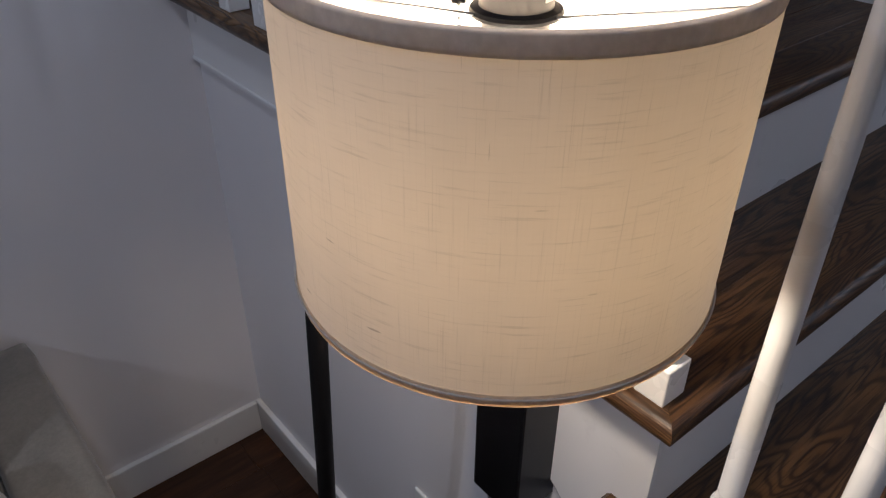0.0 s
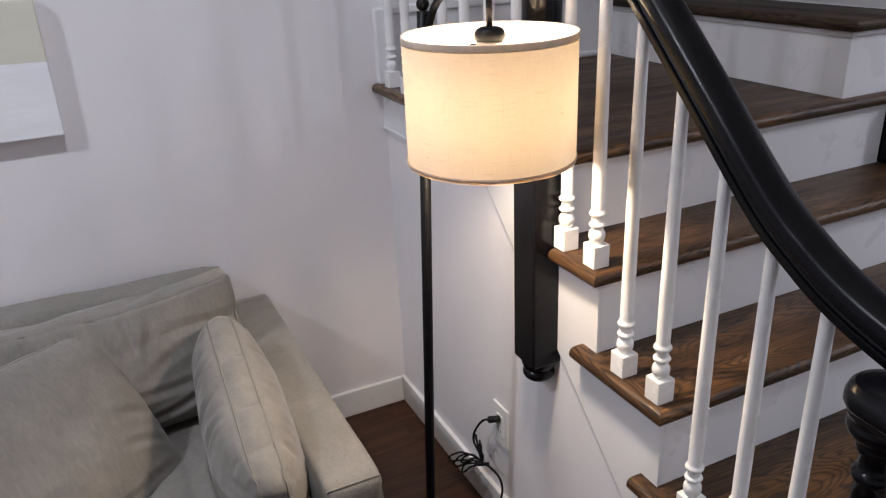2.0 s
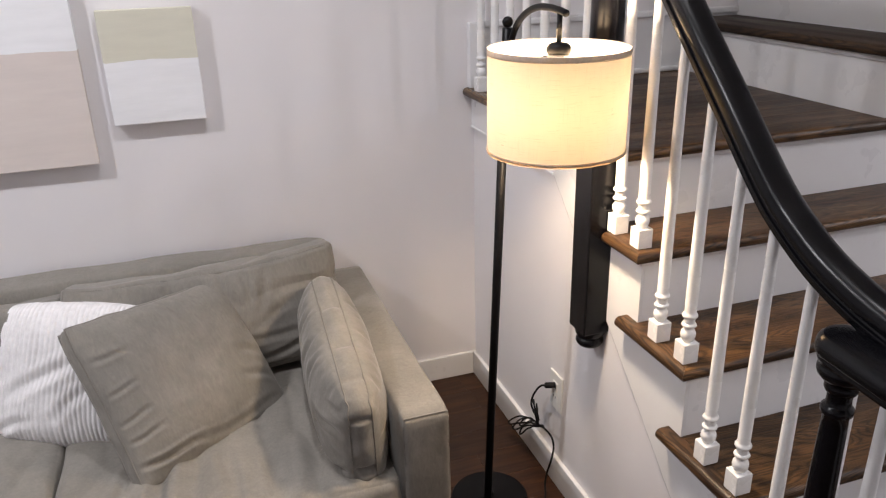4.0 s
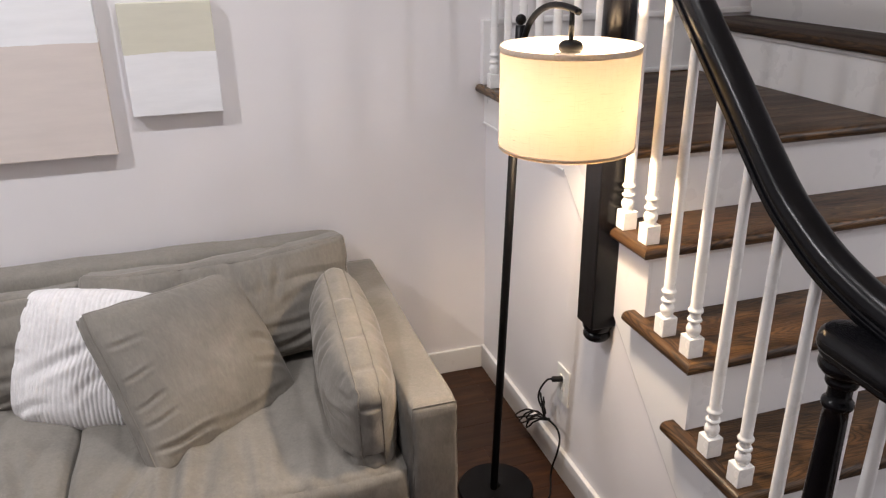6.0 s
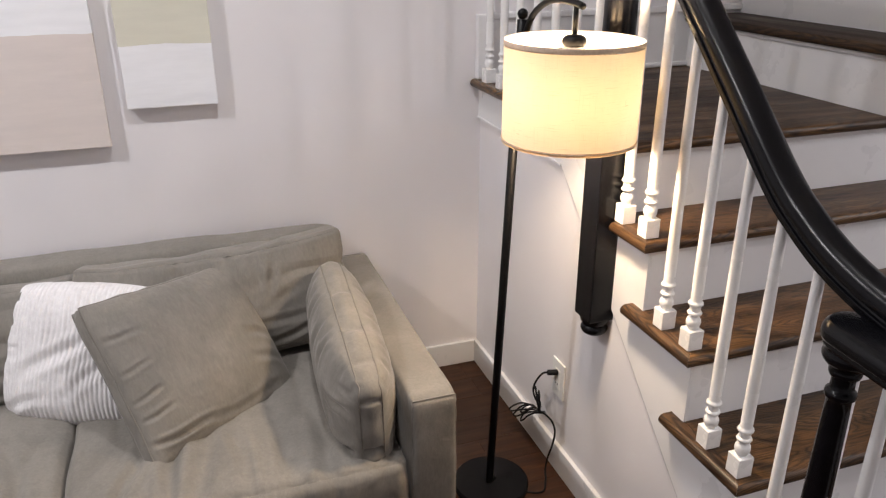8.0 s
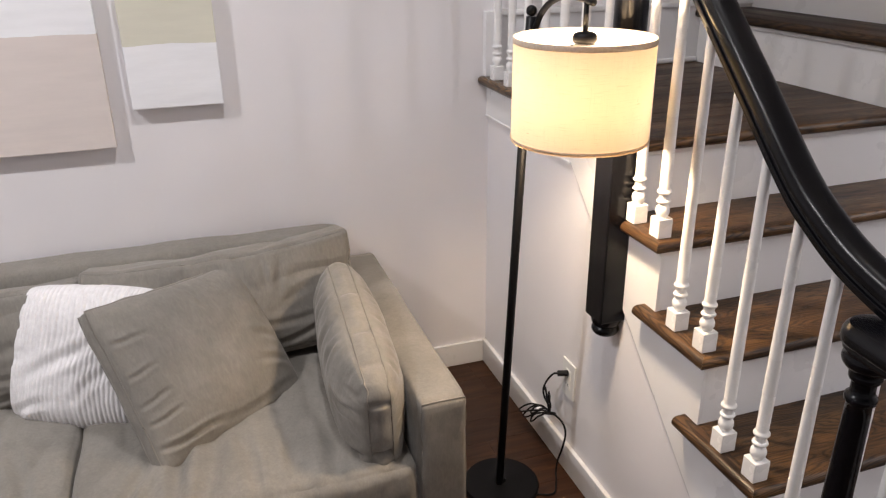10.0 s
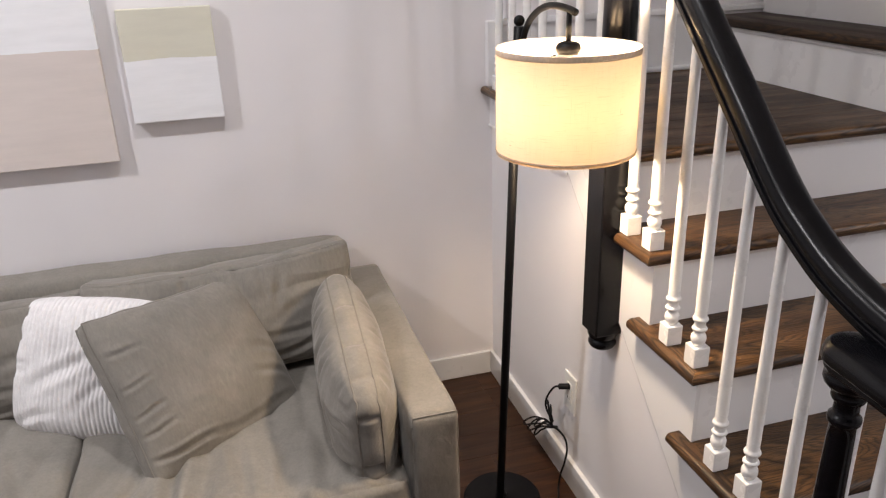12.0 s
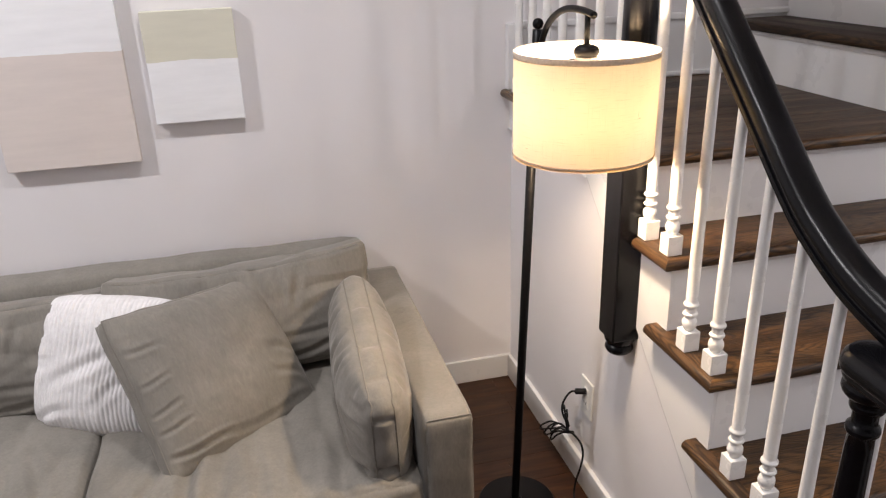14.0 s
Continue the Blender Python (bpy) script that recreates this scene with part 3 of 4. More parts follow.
def power_cord():
    top = thing("power_cord", "black lamp cord plugged in, its slack tied in a bundle", "cord", at=(-0.03, -0.7, 0.34))
    inv = Matrix.Translation((0.03, 0.7, -0.34))
    plug = tube([(-0.0098, -0.7025, 0.350), (-0.018, -0.7025, 0.350), (-0.026, -0.698, 0.349), (-0.036, -0.690, 0.346)], 0.0092, 4, 12)
    part("plug", plug, M_CABLE, top, "black moulded plug", True, inv)
    lead = [(-0.034, -0.691, 0.346), (-0.042, -0.672, 0.335), (-0.046, -0.645, 0.300), (-0.047, -0.624, 0.262), (-0.046, -0.618, 0.236), (-0.044, -0.632, 0.216), (-0.040, -0.664, 0.203)]
    part("lead", tube(lead, 0.0032), M_CABLE, top, "", True, inv)
    rng = random.Random(2)
    knot = Vector((-0.042, -0.668, 0.192))
    # long loops that sag from the tie towards the corner, and short ones that stand up from it
    for reach, drop, wide in ((0.205, 0.125, 0.012), (0.190, 0.140, 0.016), (0.120, 0.112, 0.014), (0.135, 0.090, 0.010), (-0.012, -0.080, 0.022), (0.032, -0.068, 0.020)):
        along = Vector((-0.012 * rng.random(), reach, -drop))
        side = Vector((0.35, 0.5 * math.copysign(1, drop), 0.9)).normalized() if drop > 0 else Vector((0.3, 0.95, 0.1)).normalized()
        loop = []
        for k in range(14):
            a = 2 * math.pi * k / 14
            f = 0.5 - 0.5 * math.cos(a)
            w = wide * math.sin(a) * (0.45 + 0.75 * f) + 0.003 * (rng.random() - 0.5)
            loop.append(knot + along * f + side * w + Vector((0.004 * (rng.random() - 0.5) - 0.004, 0, 0.016 * math.sin(math.pi * f) * (drop > 0))))
        part("slack_loop", tube(loop, 0.0029, 6, 8, closed=True), M_CABLE, top, "", True, inv)
    part("tie", tube([(-0.032, -0.674, 0.186), (-0.054, -0.672, 0.192), (-0.056, -0.660, 0.184), (-0.034, -0.660, 0.178)], 0.005, 6, 8, closed=True), M_CABLE, top, "", True, inv)
    tail = [(-0.045, -0.672, 0.192), (-0.042, -0.705, 0.200), (-0.040, -0.748, 0.200), (-0.038, -0.764, 0.170), (-0.036, -0.746, 0.105), (-0.040, -0.730, 0.050), (-0.048, -0.735, 0.010), (-0.066, -0.775, 0.0035), (-0.10, -0.82, 0.0035), (-0.16, -0.80, 0.0035)]
    part("tail", tube(tail, 0.0032), M_CABLE, top, "", True, inv)


power_cord()


# ---- floor lamp ----
def floor_lamp():
    bx, by = -0.237, -0.732
    top = thing("floor_lamp", "black arched floor lamp with a lit cream linen drum shade", "floor lamp", at=(bx, by, 0))
    inv = Matrix.Translation((-bx, -by, 0))
    smart(part("base", lathe([(0.113, 0.0), (0.118, 0.003), (0.118, 0.016), (0.114, 0.021), (0.030, 0.024), (0.016, 0.026), (0.012, 0.034), (0.002, 0.035)], 48, centre=(bx, by)), M_LAMPBLACK, top, "black round weighted base", shift=inv))
    px, py, pz = -0.236, -0.838, 1.427
    foot, head = Vector((bx - 0.009, by - 0.009, 0.02)), Vector((px, py, pz))
    part("pole", sweep([foot, head], round_section(0.0115, 16), Vector((1, 0, 0))), M_LAMPBLACK, top, "slender black pole", True, inv)
    axis = (head - foot).normalized()
    ball = bmesh.new()
    bmesh.ops.create_uvsphere(ball, u_segments=20, v_segments=14, radius=0.0125, matrix=Matrix.Translation(head + axis * 0.013))
    part("finial", ball, M_LAMPBLACK, top, "", True, inv)
    sx, sy = -0.2204, -1.065
    arch = [(px + 0.002, py - 0.012, 1.375), (px + 0.003, py - 0.020, 1.405), (px + 0.005, py - 0.045, 1.440), (px + 0.008, py - 0.085, 1.466), (px + 0.011, py - 0.13, 1.480), (px + 0.013, py - 0.18, 1.4835), (sx, sy, 1.4805), (sx + 0.001, sy - 0.026, 1.4765)]
    part("arm", tube(arch, 0.0072, 8, 14), M_LAMPBLACK, top, "curved black arm", True, inv)
    part("arm_clamp", lathe([(0.004, 1.36), (0.0145, 1.361), (0.0145, 1.389), (0.004, 1.39)], 16, centre=(px, py + 0.004)), M_LAMPBLACK, top, "", True, inv)
    part("hanger", lathe([(0.0055, 1.418), (0.0055, 1.482)], 14, centre=(sx, sy)), M_LAMPBLACK, top, "", True, inv)
    cap = [(0.022, 1.396), (0.0252, 1.399), (0.0262, 1.404), (0.0252, 1.410), (0.0215, 1.415), (0.0150, 1.418), (0.0075, 1.419), (0.003, 1.420)]
    smart(part("socket_cap", lathe(cap, 28, centre=(sx, sy)), M_LAMPBLACK, top, "black domed cap", shift=inv), 60)
    sock = part("socket", lathe([(0.0205, 1.345), (0.0205, 1.374), (0.0225, 1.3755), (0.0225, 1.3955), (0.020, 1.396)], 28, centre=(sx, sy)), M_SOCKET, top, "grey lamp socket", shift=inv)
    smart(sock)
    smart(part("socket_ring", lathe([(0.020, 1.3720), (0.0275, 1.3730), (0.0285, 1.3752), (0.0275, 1.3775), (0.0222, 1.3785)], 28, centre=(sx, sy)), M_LAMPBLACK, sock))
    # paper label bent round the socket
    bm = bmesh.new()
    a0 = math.atan2(-0.55, -0.02) + 0.15
    vs = [[bm.verts.new((sx + 0.0229 * math.cos(a), sy + 0.0229 * math.sin(a), z)) for z in (1.3842, 1.3938)] for a in [a0 + 0.11 * (k - 1) for k in range(12)]]
    for p, q in zip(vs, vs[1:]):
        bm.faces.new((p[0], q[0], q[1], p[1]))
    sticker = part("socket_label", bm, M_PLASTIC, sock, "white paper label with lamp rating")
    smart(sticker)
    # letters stand just proud of the label
    for k, ch in enumerate("E26 MAX"):
        if ch == " ":
            continue
        cu = bpy.data.curves.new("letter", "FONT")
        cu.body, cu.size, cu.align_x = ch, 0.0052, "CENTER"
        a = a0 + 0.12 * (k - 0.4)
        t = new("letter", cu)
        t.parent = sock
        t.matrix_basis = Matrix.Translation((sx + 0.0232 * math.cos(a), sy + 0.0232 * math.sin(a), 1.3872)) @ Matrix.Rotation(a + math.pi / 2, 4, "Z") @ Matrix.Rotation(math.pi / 2, 4, "X")
        cu.materials.append(M_INK)
    # pull switch
    part("switch_stem", tube([(sx - 0.016, sy + 0.013, 1.3865), (sx - 0.022, sy + 0.018, 1.3875), (sx - 0.0265, sy + 0.021, 1.385), (sx - 0.027, sy + 0.021, 1.380)], 0.0045, 4, 10), M_LAMPBLACK, top, "", True, inv)
    bm = bmesh.new()
    for k in range(46):
        bmesh.ops.create_icosphere(bm, subdivisions=1, radius=0.0013, matrix=Matrix.Translation((sx - 0.027 + 0.0002 * k, sy + 0.021, 1.3785 - 0.0042 * k)))
    part("pull_chain", bm, M_STEEL, top, "fine beaded pull chain", True, inv)
    # bulb
    bz = BULB[2]
    prof = [(0.0125, 1.346), (0.0135, 1.340), (0.018, 1.333), (0.026, 1.321), (0.030, bz + 0.004), (0.029, bz - 0.008), (0.022, bz - 0.022), (0.010, bz - 0.029), (0.001, bz - 0.030)]
    bulb = part("bulb", lathe(prof, 24, centre=(sx, sy)), M_BULB, top, "glowing warm bulb", True, inv)
    bulb.visible_shadow = False
    # drum shade
    r, z0, z1, n = 0.1455, 1.1965, 1.4087, 96
    bm = bmesh.new()
    uv = bm.loops.layers.uv.new("UVMap")
    rings = []
    zs = [z0 + (z1 - z0) * k / 8 for k in range(9)]
    rings = [[bm.verts.new((sx + r * math.cos(2 * math.pi * i / n), sy + r * math.sin(2 * math.pi * i / n), z)) for i in range(n)] for z in zs]
    for k in range(8):
        for i in range(n):
            f = bm.faces.new((rings[k][i], rings[k][(i + 1) % n], rings[k + 1][(i + 1) % n], rings[k + 1][i]))
            for lp, (u, w) in zip(f.loops, ((i, k), (i + 1, k), (i + 1, k + 1), (i, k + 1))):
                lp[uv].uv = (u / n * 0.89, zs[w] - z0)
    shade = part("shade", bm, M_LINEN, top, "cream linen drum shade glowing from within", True, inv)

    def band(name, za, zb, out, m=None):
        b = bmesh.new()
        prof = [(r - 0.0022, za), (r + out * 0.6, za - 0.0006), (r + out, za + 0.002), (r + out, zb - 0.002), (r + out * 0.6, zb + 0.0006), (r - 0.0022, zb)]
        rg = [[b.verts.new((sx + q * math.cos(2 * math.pi * i / n), sy + q * math.sin(2 * math.pi * i / n), z)) for i in range(n)] for q, z in prof]
        for p, q in zip(rg, rg[1:] + rg[:1]):
            for i in range(n):
                b.faces.new((p[i], p[(i + 1) % n], q[(i + 1) % n], q[i]))
        return part(name, b, m or M_SHADETRIM, shade, "bound fabric edge", True)

    band("top_trim", z1 - 0.0105, z1 + 0.001, 0.0010)
    band("bottom_trim", z0 - 0.001, z0 + 0.0060, 0.0010, M_SHADETRIM_LOW)
    part("trim_stitch", tube([(sx + (r + 0.0016) * math.cos(2 * math.pi * i / 48), sy + (r + 0.0016) * math.sin(2 * math.pi * i / 48), z0 + 0.0045) for i in range(48)], 0.0008, 2, 6, closed=True), M_SHADETRIM, shade, "", True)
    # wire spider
    for a in (0.75, 0.75 + 2 * math.pi / 3, 0.75 + 4 * math.pi / 3):
        wire = [(sx + 0.022 * math.cos(a), sy + 0.022 * math.sin(a), 1.3745), (sx + 0.08 * math.cos(a), sy + 0.08 * math.sin(a), 1.388), (sx + (r - 0.002) * math.cos(a), sy + (r - 0.002) * math.sin(a), 1.4035)]
        part("spider_wire", sweep([Vector(p) for p in wire], round_section(0.0009, 6)), M_STEEL, top, "", True, inv)
    return top


floor_lamp()
lamp = bpy.data.lights.new("bulb_light", "POINT")
lamp.energy, lamp.color, lamp.shadow_soft_size = BULB_WATTS, (1.0, 0.77, 0.52), 0.03
ob = new("bulb_light", lamp)
ob.location = BULB


# ---- canvases ----
def canvas_picture(x0, x1, z0, z1, material, label):
    top = thing("canvas_picture", label, "picture", "canvases over the sofa", at=((x0 + x1) / 2, 0, z0))
    inv = Matrix.Translation((-(x0 + x1) / 2, 0, -z0))
    bm = box(x0, x1, -0.036, -0.004, z0, z1, 0.0022, 2)
    ob = part("painted_canvas", bm, material, top)
    ob.matrix_basis = inv
    part("stretcher", box(x0 + 0.02, x1 - 0.02, -0.0045, -0.0005, z0 + 0.02, z1 - 0.02), M_PLASTIC, top, "", False, inv)


canvas_picture(-1.609, -1.227, 1.009, 1.560, M_CANVAS_A, "stretched canvas painted white over pale blush")
canvas_picture(-1.165, -0.899, 1.119, 1.451, M_CANVAS_B, "stretched canvas painted sage green over white")


# ---- soft furnishing tools ----
def cube_grid(n):
    """A cube from -1 to 1 with n x n faces a side, welded."""
    bm = bmesh.new()
    seen = {}

    def v(p):
        k = tuple(round(c, 5) for c in p)
        if k not in seen:
            seen[k] = bm.verts.new(p)
        return seen[k]

    for axis in range(3):
        for s in (-1, 1):
            for i in range(n):
                for j in range(n):
                    q = []
                    for a, b in ((i, j), (i + 1, j), (i + 1, j + 1), (i, j + 1)):
                        p = [0, 0, 0]
                        p[axis], p[(axis + 1) % 3], p[(axis + 2) % 3] = s, -1 + 2 * a / n, -1 + 2 * b / n
                        q.append(v(tuple(p)))
                    bm.faces.new(q)
    return bm


def crease(p, folds):
    """Depth at a point of a face: valleys along segments (x0, y0, x1, y1, width, depth), each with a raised lip on both sides."""
    total = 0.0
    for x0, y0, x1, y1, wide, deep in folds:
        ax, ay = x1 - x0, y1 - y0
        ln = ax * ax + ay * ay
        t = ((p[0] - x0) * ax + (p[1] - y0) * ay) / ln
        tc = max(0.0, min(1.0, t))
        # a slight sway, and ends that run out
        sway = 0.012 * math.sin(5.0 * tc + x0 * 40) * math.sqrt(ln) / 0.2
        dx, dy = p[0] - x0 - ax * tc, p[1] - y0 - ay * tc
        off = (dx * ay - dy * ax) / math.sqrt(ln) + sway * 0.5
        over = max(0.0, math.hypot(dx, dy) - abs(dx * ay - dy * ax) / math.sqrt(ln))
        q = off / wide
        fade = math.sin(math.pi * min(1, max(0, 0.08 + tc * 0.84))) ** 0.7 * math.exp(-(over / wide) ** 2)
        total += deep * fade * (math.exp(-q * q) - 0.55 * math.exp(-((abs(q) - 1.9) / 0.9) ** 2))
    return total


def cushion_shape(w, d, h, edge=0.03, puff=(0, 0, 0), folds=0.0, fold_dir=(1, 0), seed=0.0, sag=0.0, axis=1, sign=-1, creases=()):
    """The surface of a boxed cushion as a function of a point on a cube: rounded edges, stuffed faces, creases."""
    half = Vector((w / 2, d / 2, h / 2))

    def at(u):
        e = Vector([math.copysign(abs(c) ** 0.8, c) for c in u])
        p = Vector((e.x * half.x, e.y * half.y, e.z * half.z))
        inner = Vector([max(-half[i] + edge, min(half[i] - edge, p[i])) for i in range(3)])
        off = p - inner
        if off.length > edge:
            off = off.normalized() * edge
        q = inner + off
        bx, by, bz = 1 - u.x ** 2, 1 - u.y ** 2, 1 - u.z ** 2
        q.x += puff[0] * math.copysign(1, u.x) * by * bz * abs(u.x) ** 3
        q.y += puff[1] * math.copysign(1, u.y) * bx * bz * abs(u.y) ** 3
        q.z += puff[2] * math.copysign(1, u.z) * bx * by * abs(u.z) ** 3
        q.z -= sag * (1 - u.x ** 2) * (0.5 + 0.5 * u.z)
        if folds:
            a = Vector((q.x * (11 if fold_dir[0] else 4), q.y * (11 if fold_dir[1] else 3), q.z * 7)) + Vector((seed, seed * 1.7, 0))
            f = 0.45 - 1.4 * max(0.0, 0.32 - abs(noise.noise(a))) / 0.32 + 0.5 * noise.noise(a * 2.1)
            # long shallow drag lines, deeper towards the seams
            c = Vector(((q.x * 0.85 + q.z * 0.5) * 3.5, q.y * 3.0, (q.z * 0.85 - q.x * 0.5) * 15)) + Vector((seed * 2.3, 0, seed))
            near = max(abs(u.x), abs(u.z)) ** 3 if abs(u.y) > 0.99 else 0.15
            f -= 0.5 * near * max(0.0, 0.3 - abs(noise.noise(c))) / 0.3
            big = noise.noise(q * 5 + Vector((seed, 0, 3)))
            dirn = Vector((u.x ** 5, u.y ** 5, u.z ** 5)).normalized()
            q += dirn * (folds * f + folds * 1.2 * big)
        if creases and u[axis] * sign > 0.98:
            q[axis] -= sign * crease([q[i] for i in range(3) if i != axis], creases)
        return q

    return at


def cushion(w, d, h, edge=0.03, puff=(0, 0, 0), folds=0.0, fold_dir=(1, 0), seed=0.0, n=26, sag=0.0, axis=1, sign=-1, creases=()):
    at = cushion_shape(w, d, h, edge, puff, folds, fold_dir, seed, sag, axis, sign, creases)
    bm = cube_grid(n)
    for v in bm.verts:
        v.co = at(v.co.copy())
    return bm


def welt(at, axis, s, r=0.0022, n=18):
    """The seam round one face of a boxed cushion, on its own surface."""
    pts = []
    for t in range(4 * n):
        k, f = divmod(t, n)
        f = -1 + 2 * f / n
        x, y = [(f, -1), (1, f), (-f, 1), (-1, -f)][k]
        u = {0: (s, x, y), 1: (x, s, y), 2: (x, y, s)}[axis]
        pts.append(at(Vector(u)))
    return tube(pts, r, 1, 6, closed=True)


def pillow_mesh(w, h, thick, seed, ribs=0, wrinkle=0.006, n=56, blunt=0.04, pucker=3.2, full=0.62, gather=0.0, folds=()):
    """A knife-edged scatter pillow in the x-z plane: full middle, pinched corners, creases that run in from them."""
    bm = bmesh.new()
    sides = {}
    for s in (-1, 1):
        for i in range(n + 1):
            for j in range(n + 1):
                u, v = -1 + 2 * i / n, -1 + 2 * j / n
                rim = i in (0, n) or j in (0, n)
                if rim and s == 1:
                    sides[(s, i, j)] = sides[(-1, i, j)]
                    continue
                x, z = u * w / 2 * (1 - 0.06 * (1 - v * v) * abs(u) ** 3), v * h / 2 * (1 - 0.06 * (1 - u * u) * abs(v) ** 3)
                x, z = x * (1 - blunt * u * u * v * v), z * (1 - blunt * u * u * v * v)
                prof = max(0.0, (1 - abs(u) ** 3.4)) ** full * max(0.0, (1 - abs(v) ** 3.4)) ** full
                y = s * thick / 2 * prof
                ang = math.atan2(v, u)
                rad = math.hypot(u, v)
                corner = max(0.0, rad - 0.55)
                cr = noise.noise(Vector((ang * 5.5, rad * 1.2, seed + s))) * corner * 2.0
                soft = 0.2 - 0.6 * max(0.0, 0.3 - abs(noise.noise(Vector((x * 7 + z * 3, z * 6 - x * 2, seed * 3 + s * 5))))) / 0.3 + 0.6 * noise.noise(Vector((x * 22, z * 14, seed + s)))
                y += s * wrinkle * (pucker * cr + 0.9 * soft) * min(1, prof * 2.6)
                # short gathers that run in from the seams
                for edge, run in ((abs(u), z), (abs(v), x)):
                    e = max(0.0, edge - 0.62) / 0.38
                    y += s * gather * e * (1 - e) * 4 * min(0.0, noise.noise(Vector((run * 38, edge * 1.5, seed * 2 + s + (u > 0) * 3 + (v > 0) * 7)))) * 2
                if s == -1:
                    y += min(1, prof * 3) * crease((x, z), folds)
                if ribs:
                    bend = 0.03 * noise.noise(Vector((x * 6, z * 6, seed)))
                    y += s * 0.0046 * abs(math.sin(math.pi * (u * 0.5 + bend) * ribs)) * min(1, prof * 3)
                if rim:
                    x += 0.004 * noise.noise(Vector((x * 20, z * 20, seed)))
                    z += 0.004 * noise.noise(Vector((z * 20, x * 20, seed + 9)))
                sides[(s, i, j)] = bm.verts.new((x, y, z))
    for s in (-1, 1):
        for i in range(n):
            for j in range(n):
                q = [sides[(s, i, j)], sides[(s, i + 1, j)], sides[(s, i + 1, j + 1)], sides[(s, i, j + 1)]]
                bm.faces.new(q if s == 1 else q[::-1])
    return bm


# ---- sofa ----
# drag lines on the face of a back cushion: x, z, x, z, width, depth
BACK_FOLDS = [(-0.12, 0.165, -0.09, 0.06, 0.010, 0.007), (0.03, 0.15, 0.07, 0.04, 0.012, 0.008), (0.11, 0.14, 0.12, 0.03, 0.010, 0.006), (0.17, 0.12, 0.15, 0.0, 0.012, 0.006),
              (0.02, -0.10, 0.30, -0.055, 0.011, 0.0032), (0.08, -0.145, 0.34, -0.10, 0.010, 0.004), (0.10, -0.04, 0.26, 0.02, 0.012, 0.0025), (-0.30, 0.10, -0.16, 0.02, 0.013, 0.006)]


def sofa():
    ax0, ax1 = -0.569, -0.443
    left = -2.23
    top = thing("sofa", "grey beige microfibre two-seat sofa with loose cushions", "sofa", at=((ax1 + left) / 2, -0.5, 0))
    inv = Matrix.Translation((-(ax1 + left) / 2, 0.5, 0))

    def soft(name, bm, label="", m=M_SUEDE, at=None, parent=None):
        o = part(name, bm, m, parent or top, label, True, (inv @ at) if at else inv)
        return o

    yb, yf = -0.012, -0.987
    for a, b in ((ax0, ax1), (left - 0.132, left)):
        spec = (b - a, yf * -1 + yb, 0.50, 0.016, (0.004, 0.004, 0.006), 0.0012, (0, 0), a)
        bm = cushion(*spec, 22)
        arm = soft("arm", bm, "flat upholstered arm", at=Matrix.Translation(((a + b) / 2, (yb + yf) / 2, 0.045 + 0.25)))
        part("piping", welt(cushion_shape(*spec), 1, -1, 0.0018), M_SUEDE, arm, "", True)
    soft("back_frame", cushion(ax0 - left - 0.004, 0.135, 0.64, 0.03, (0, 0.004, 0.006), 0.0025, (0, 0), 3, 24), "low upholstered back", at=Matrix.Translation(((ax0 + left) / 2, -0.086, 0.045 + 0.32)))
    soft("seat_base", cushion(ax0 - left - 0.006, 0.78, 0.17, 0.012, (0, 0, 0), 0.0, (0, 0), 0, 8), "upholstered seat base", at=Matrix.Translation(((ax0 + left) / 2, -0.548, 0.130)))
    w = (ax0 - left) / 2 - 0.004
    for i, cx in enumerate((ax0 - 0.003 - w / 2, left + 0.003 + w / 2)):
        spec = (w, 0.83, 0.165, 0.034, (0.002, 0.014, 0.020), 0.0040, (1, 0), 4.1 + i * 7)
        pleats = [(-0.30 + 0.105 * k + 0.02 * math.sin(k * 2.3), -0.42, -0.235 + 0.085 * k + 0.03 * math.sin(k * 1.7), -0.12 + 0.10 * math.sin(k * 1.3), 0.014 + 0.004 * (k % 3), 0.0085 + 0.002 * (k % 2)) for k in range(7)]
        bm = cushion(*spec, 110, axis=2, sign=1, creases=pleats)
        soft("seat_cushion", bm, "plump seat cushion with soft creases", at=Matrix.Translation((cx, -0.575, 0.290)))
    bw = 0.790
    for i, (cx, rz) in enumerate(((ax0 - 0.008 - bw / 2, -2.2), (ax0 - 0.018 - bw * 1.5, 1.5))):
        spec = (bw, 0.175, 0.350, 0.022, (0.004, 0.040, 0.010), 0.0050, (0, 0), 9.3 + i * 4)
        bm = cushion(*spec, 110, sag=0.030, axis=1, sign=-1, creases=BACK_FOLDS)
        m = Matrix.Translation((cx, -0.262, 0.553 - 0.03 * i)) @ Matrix.Rotation(radians(-17), 4, "X") @ Matrix.Rotation(radians(rz), 4, "Y")
        c = soft("back_cushion", bm, "slumped back cushion with boxed edge", at=m)
        part("piping", welt(cushion_shape(*spec, sag=0.030), 1, -1, 0.0020), M_SUEDE, c, "", True)
    for x in (ax1 - 0.06, left - 0.07):
        for y in (-0.10, -0.90):
            soft("foot", lathe([(0.022, 0.0), (0.028, 0.048)], 14), "dark wooden foot", M_LAMPBLACK, at=Matrix.Translation((x, y, 0)))


sofa()


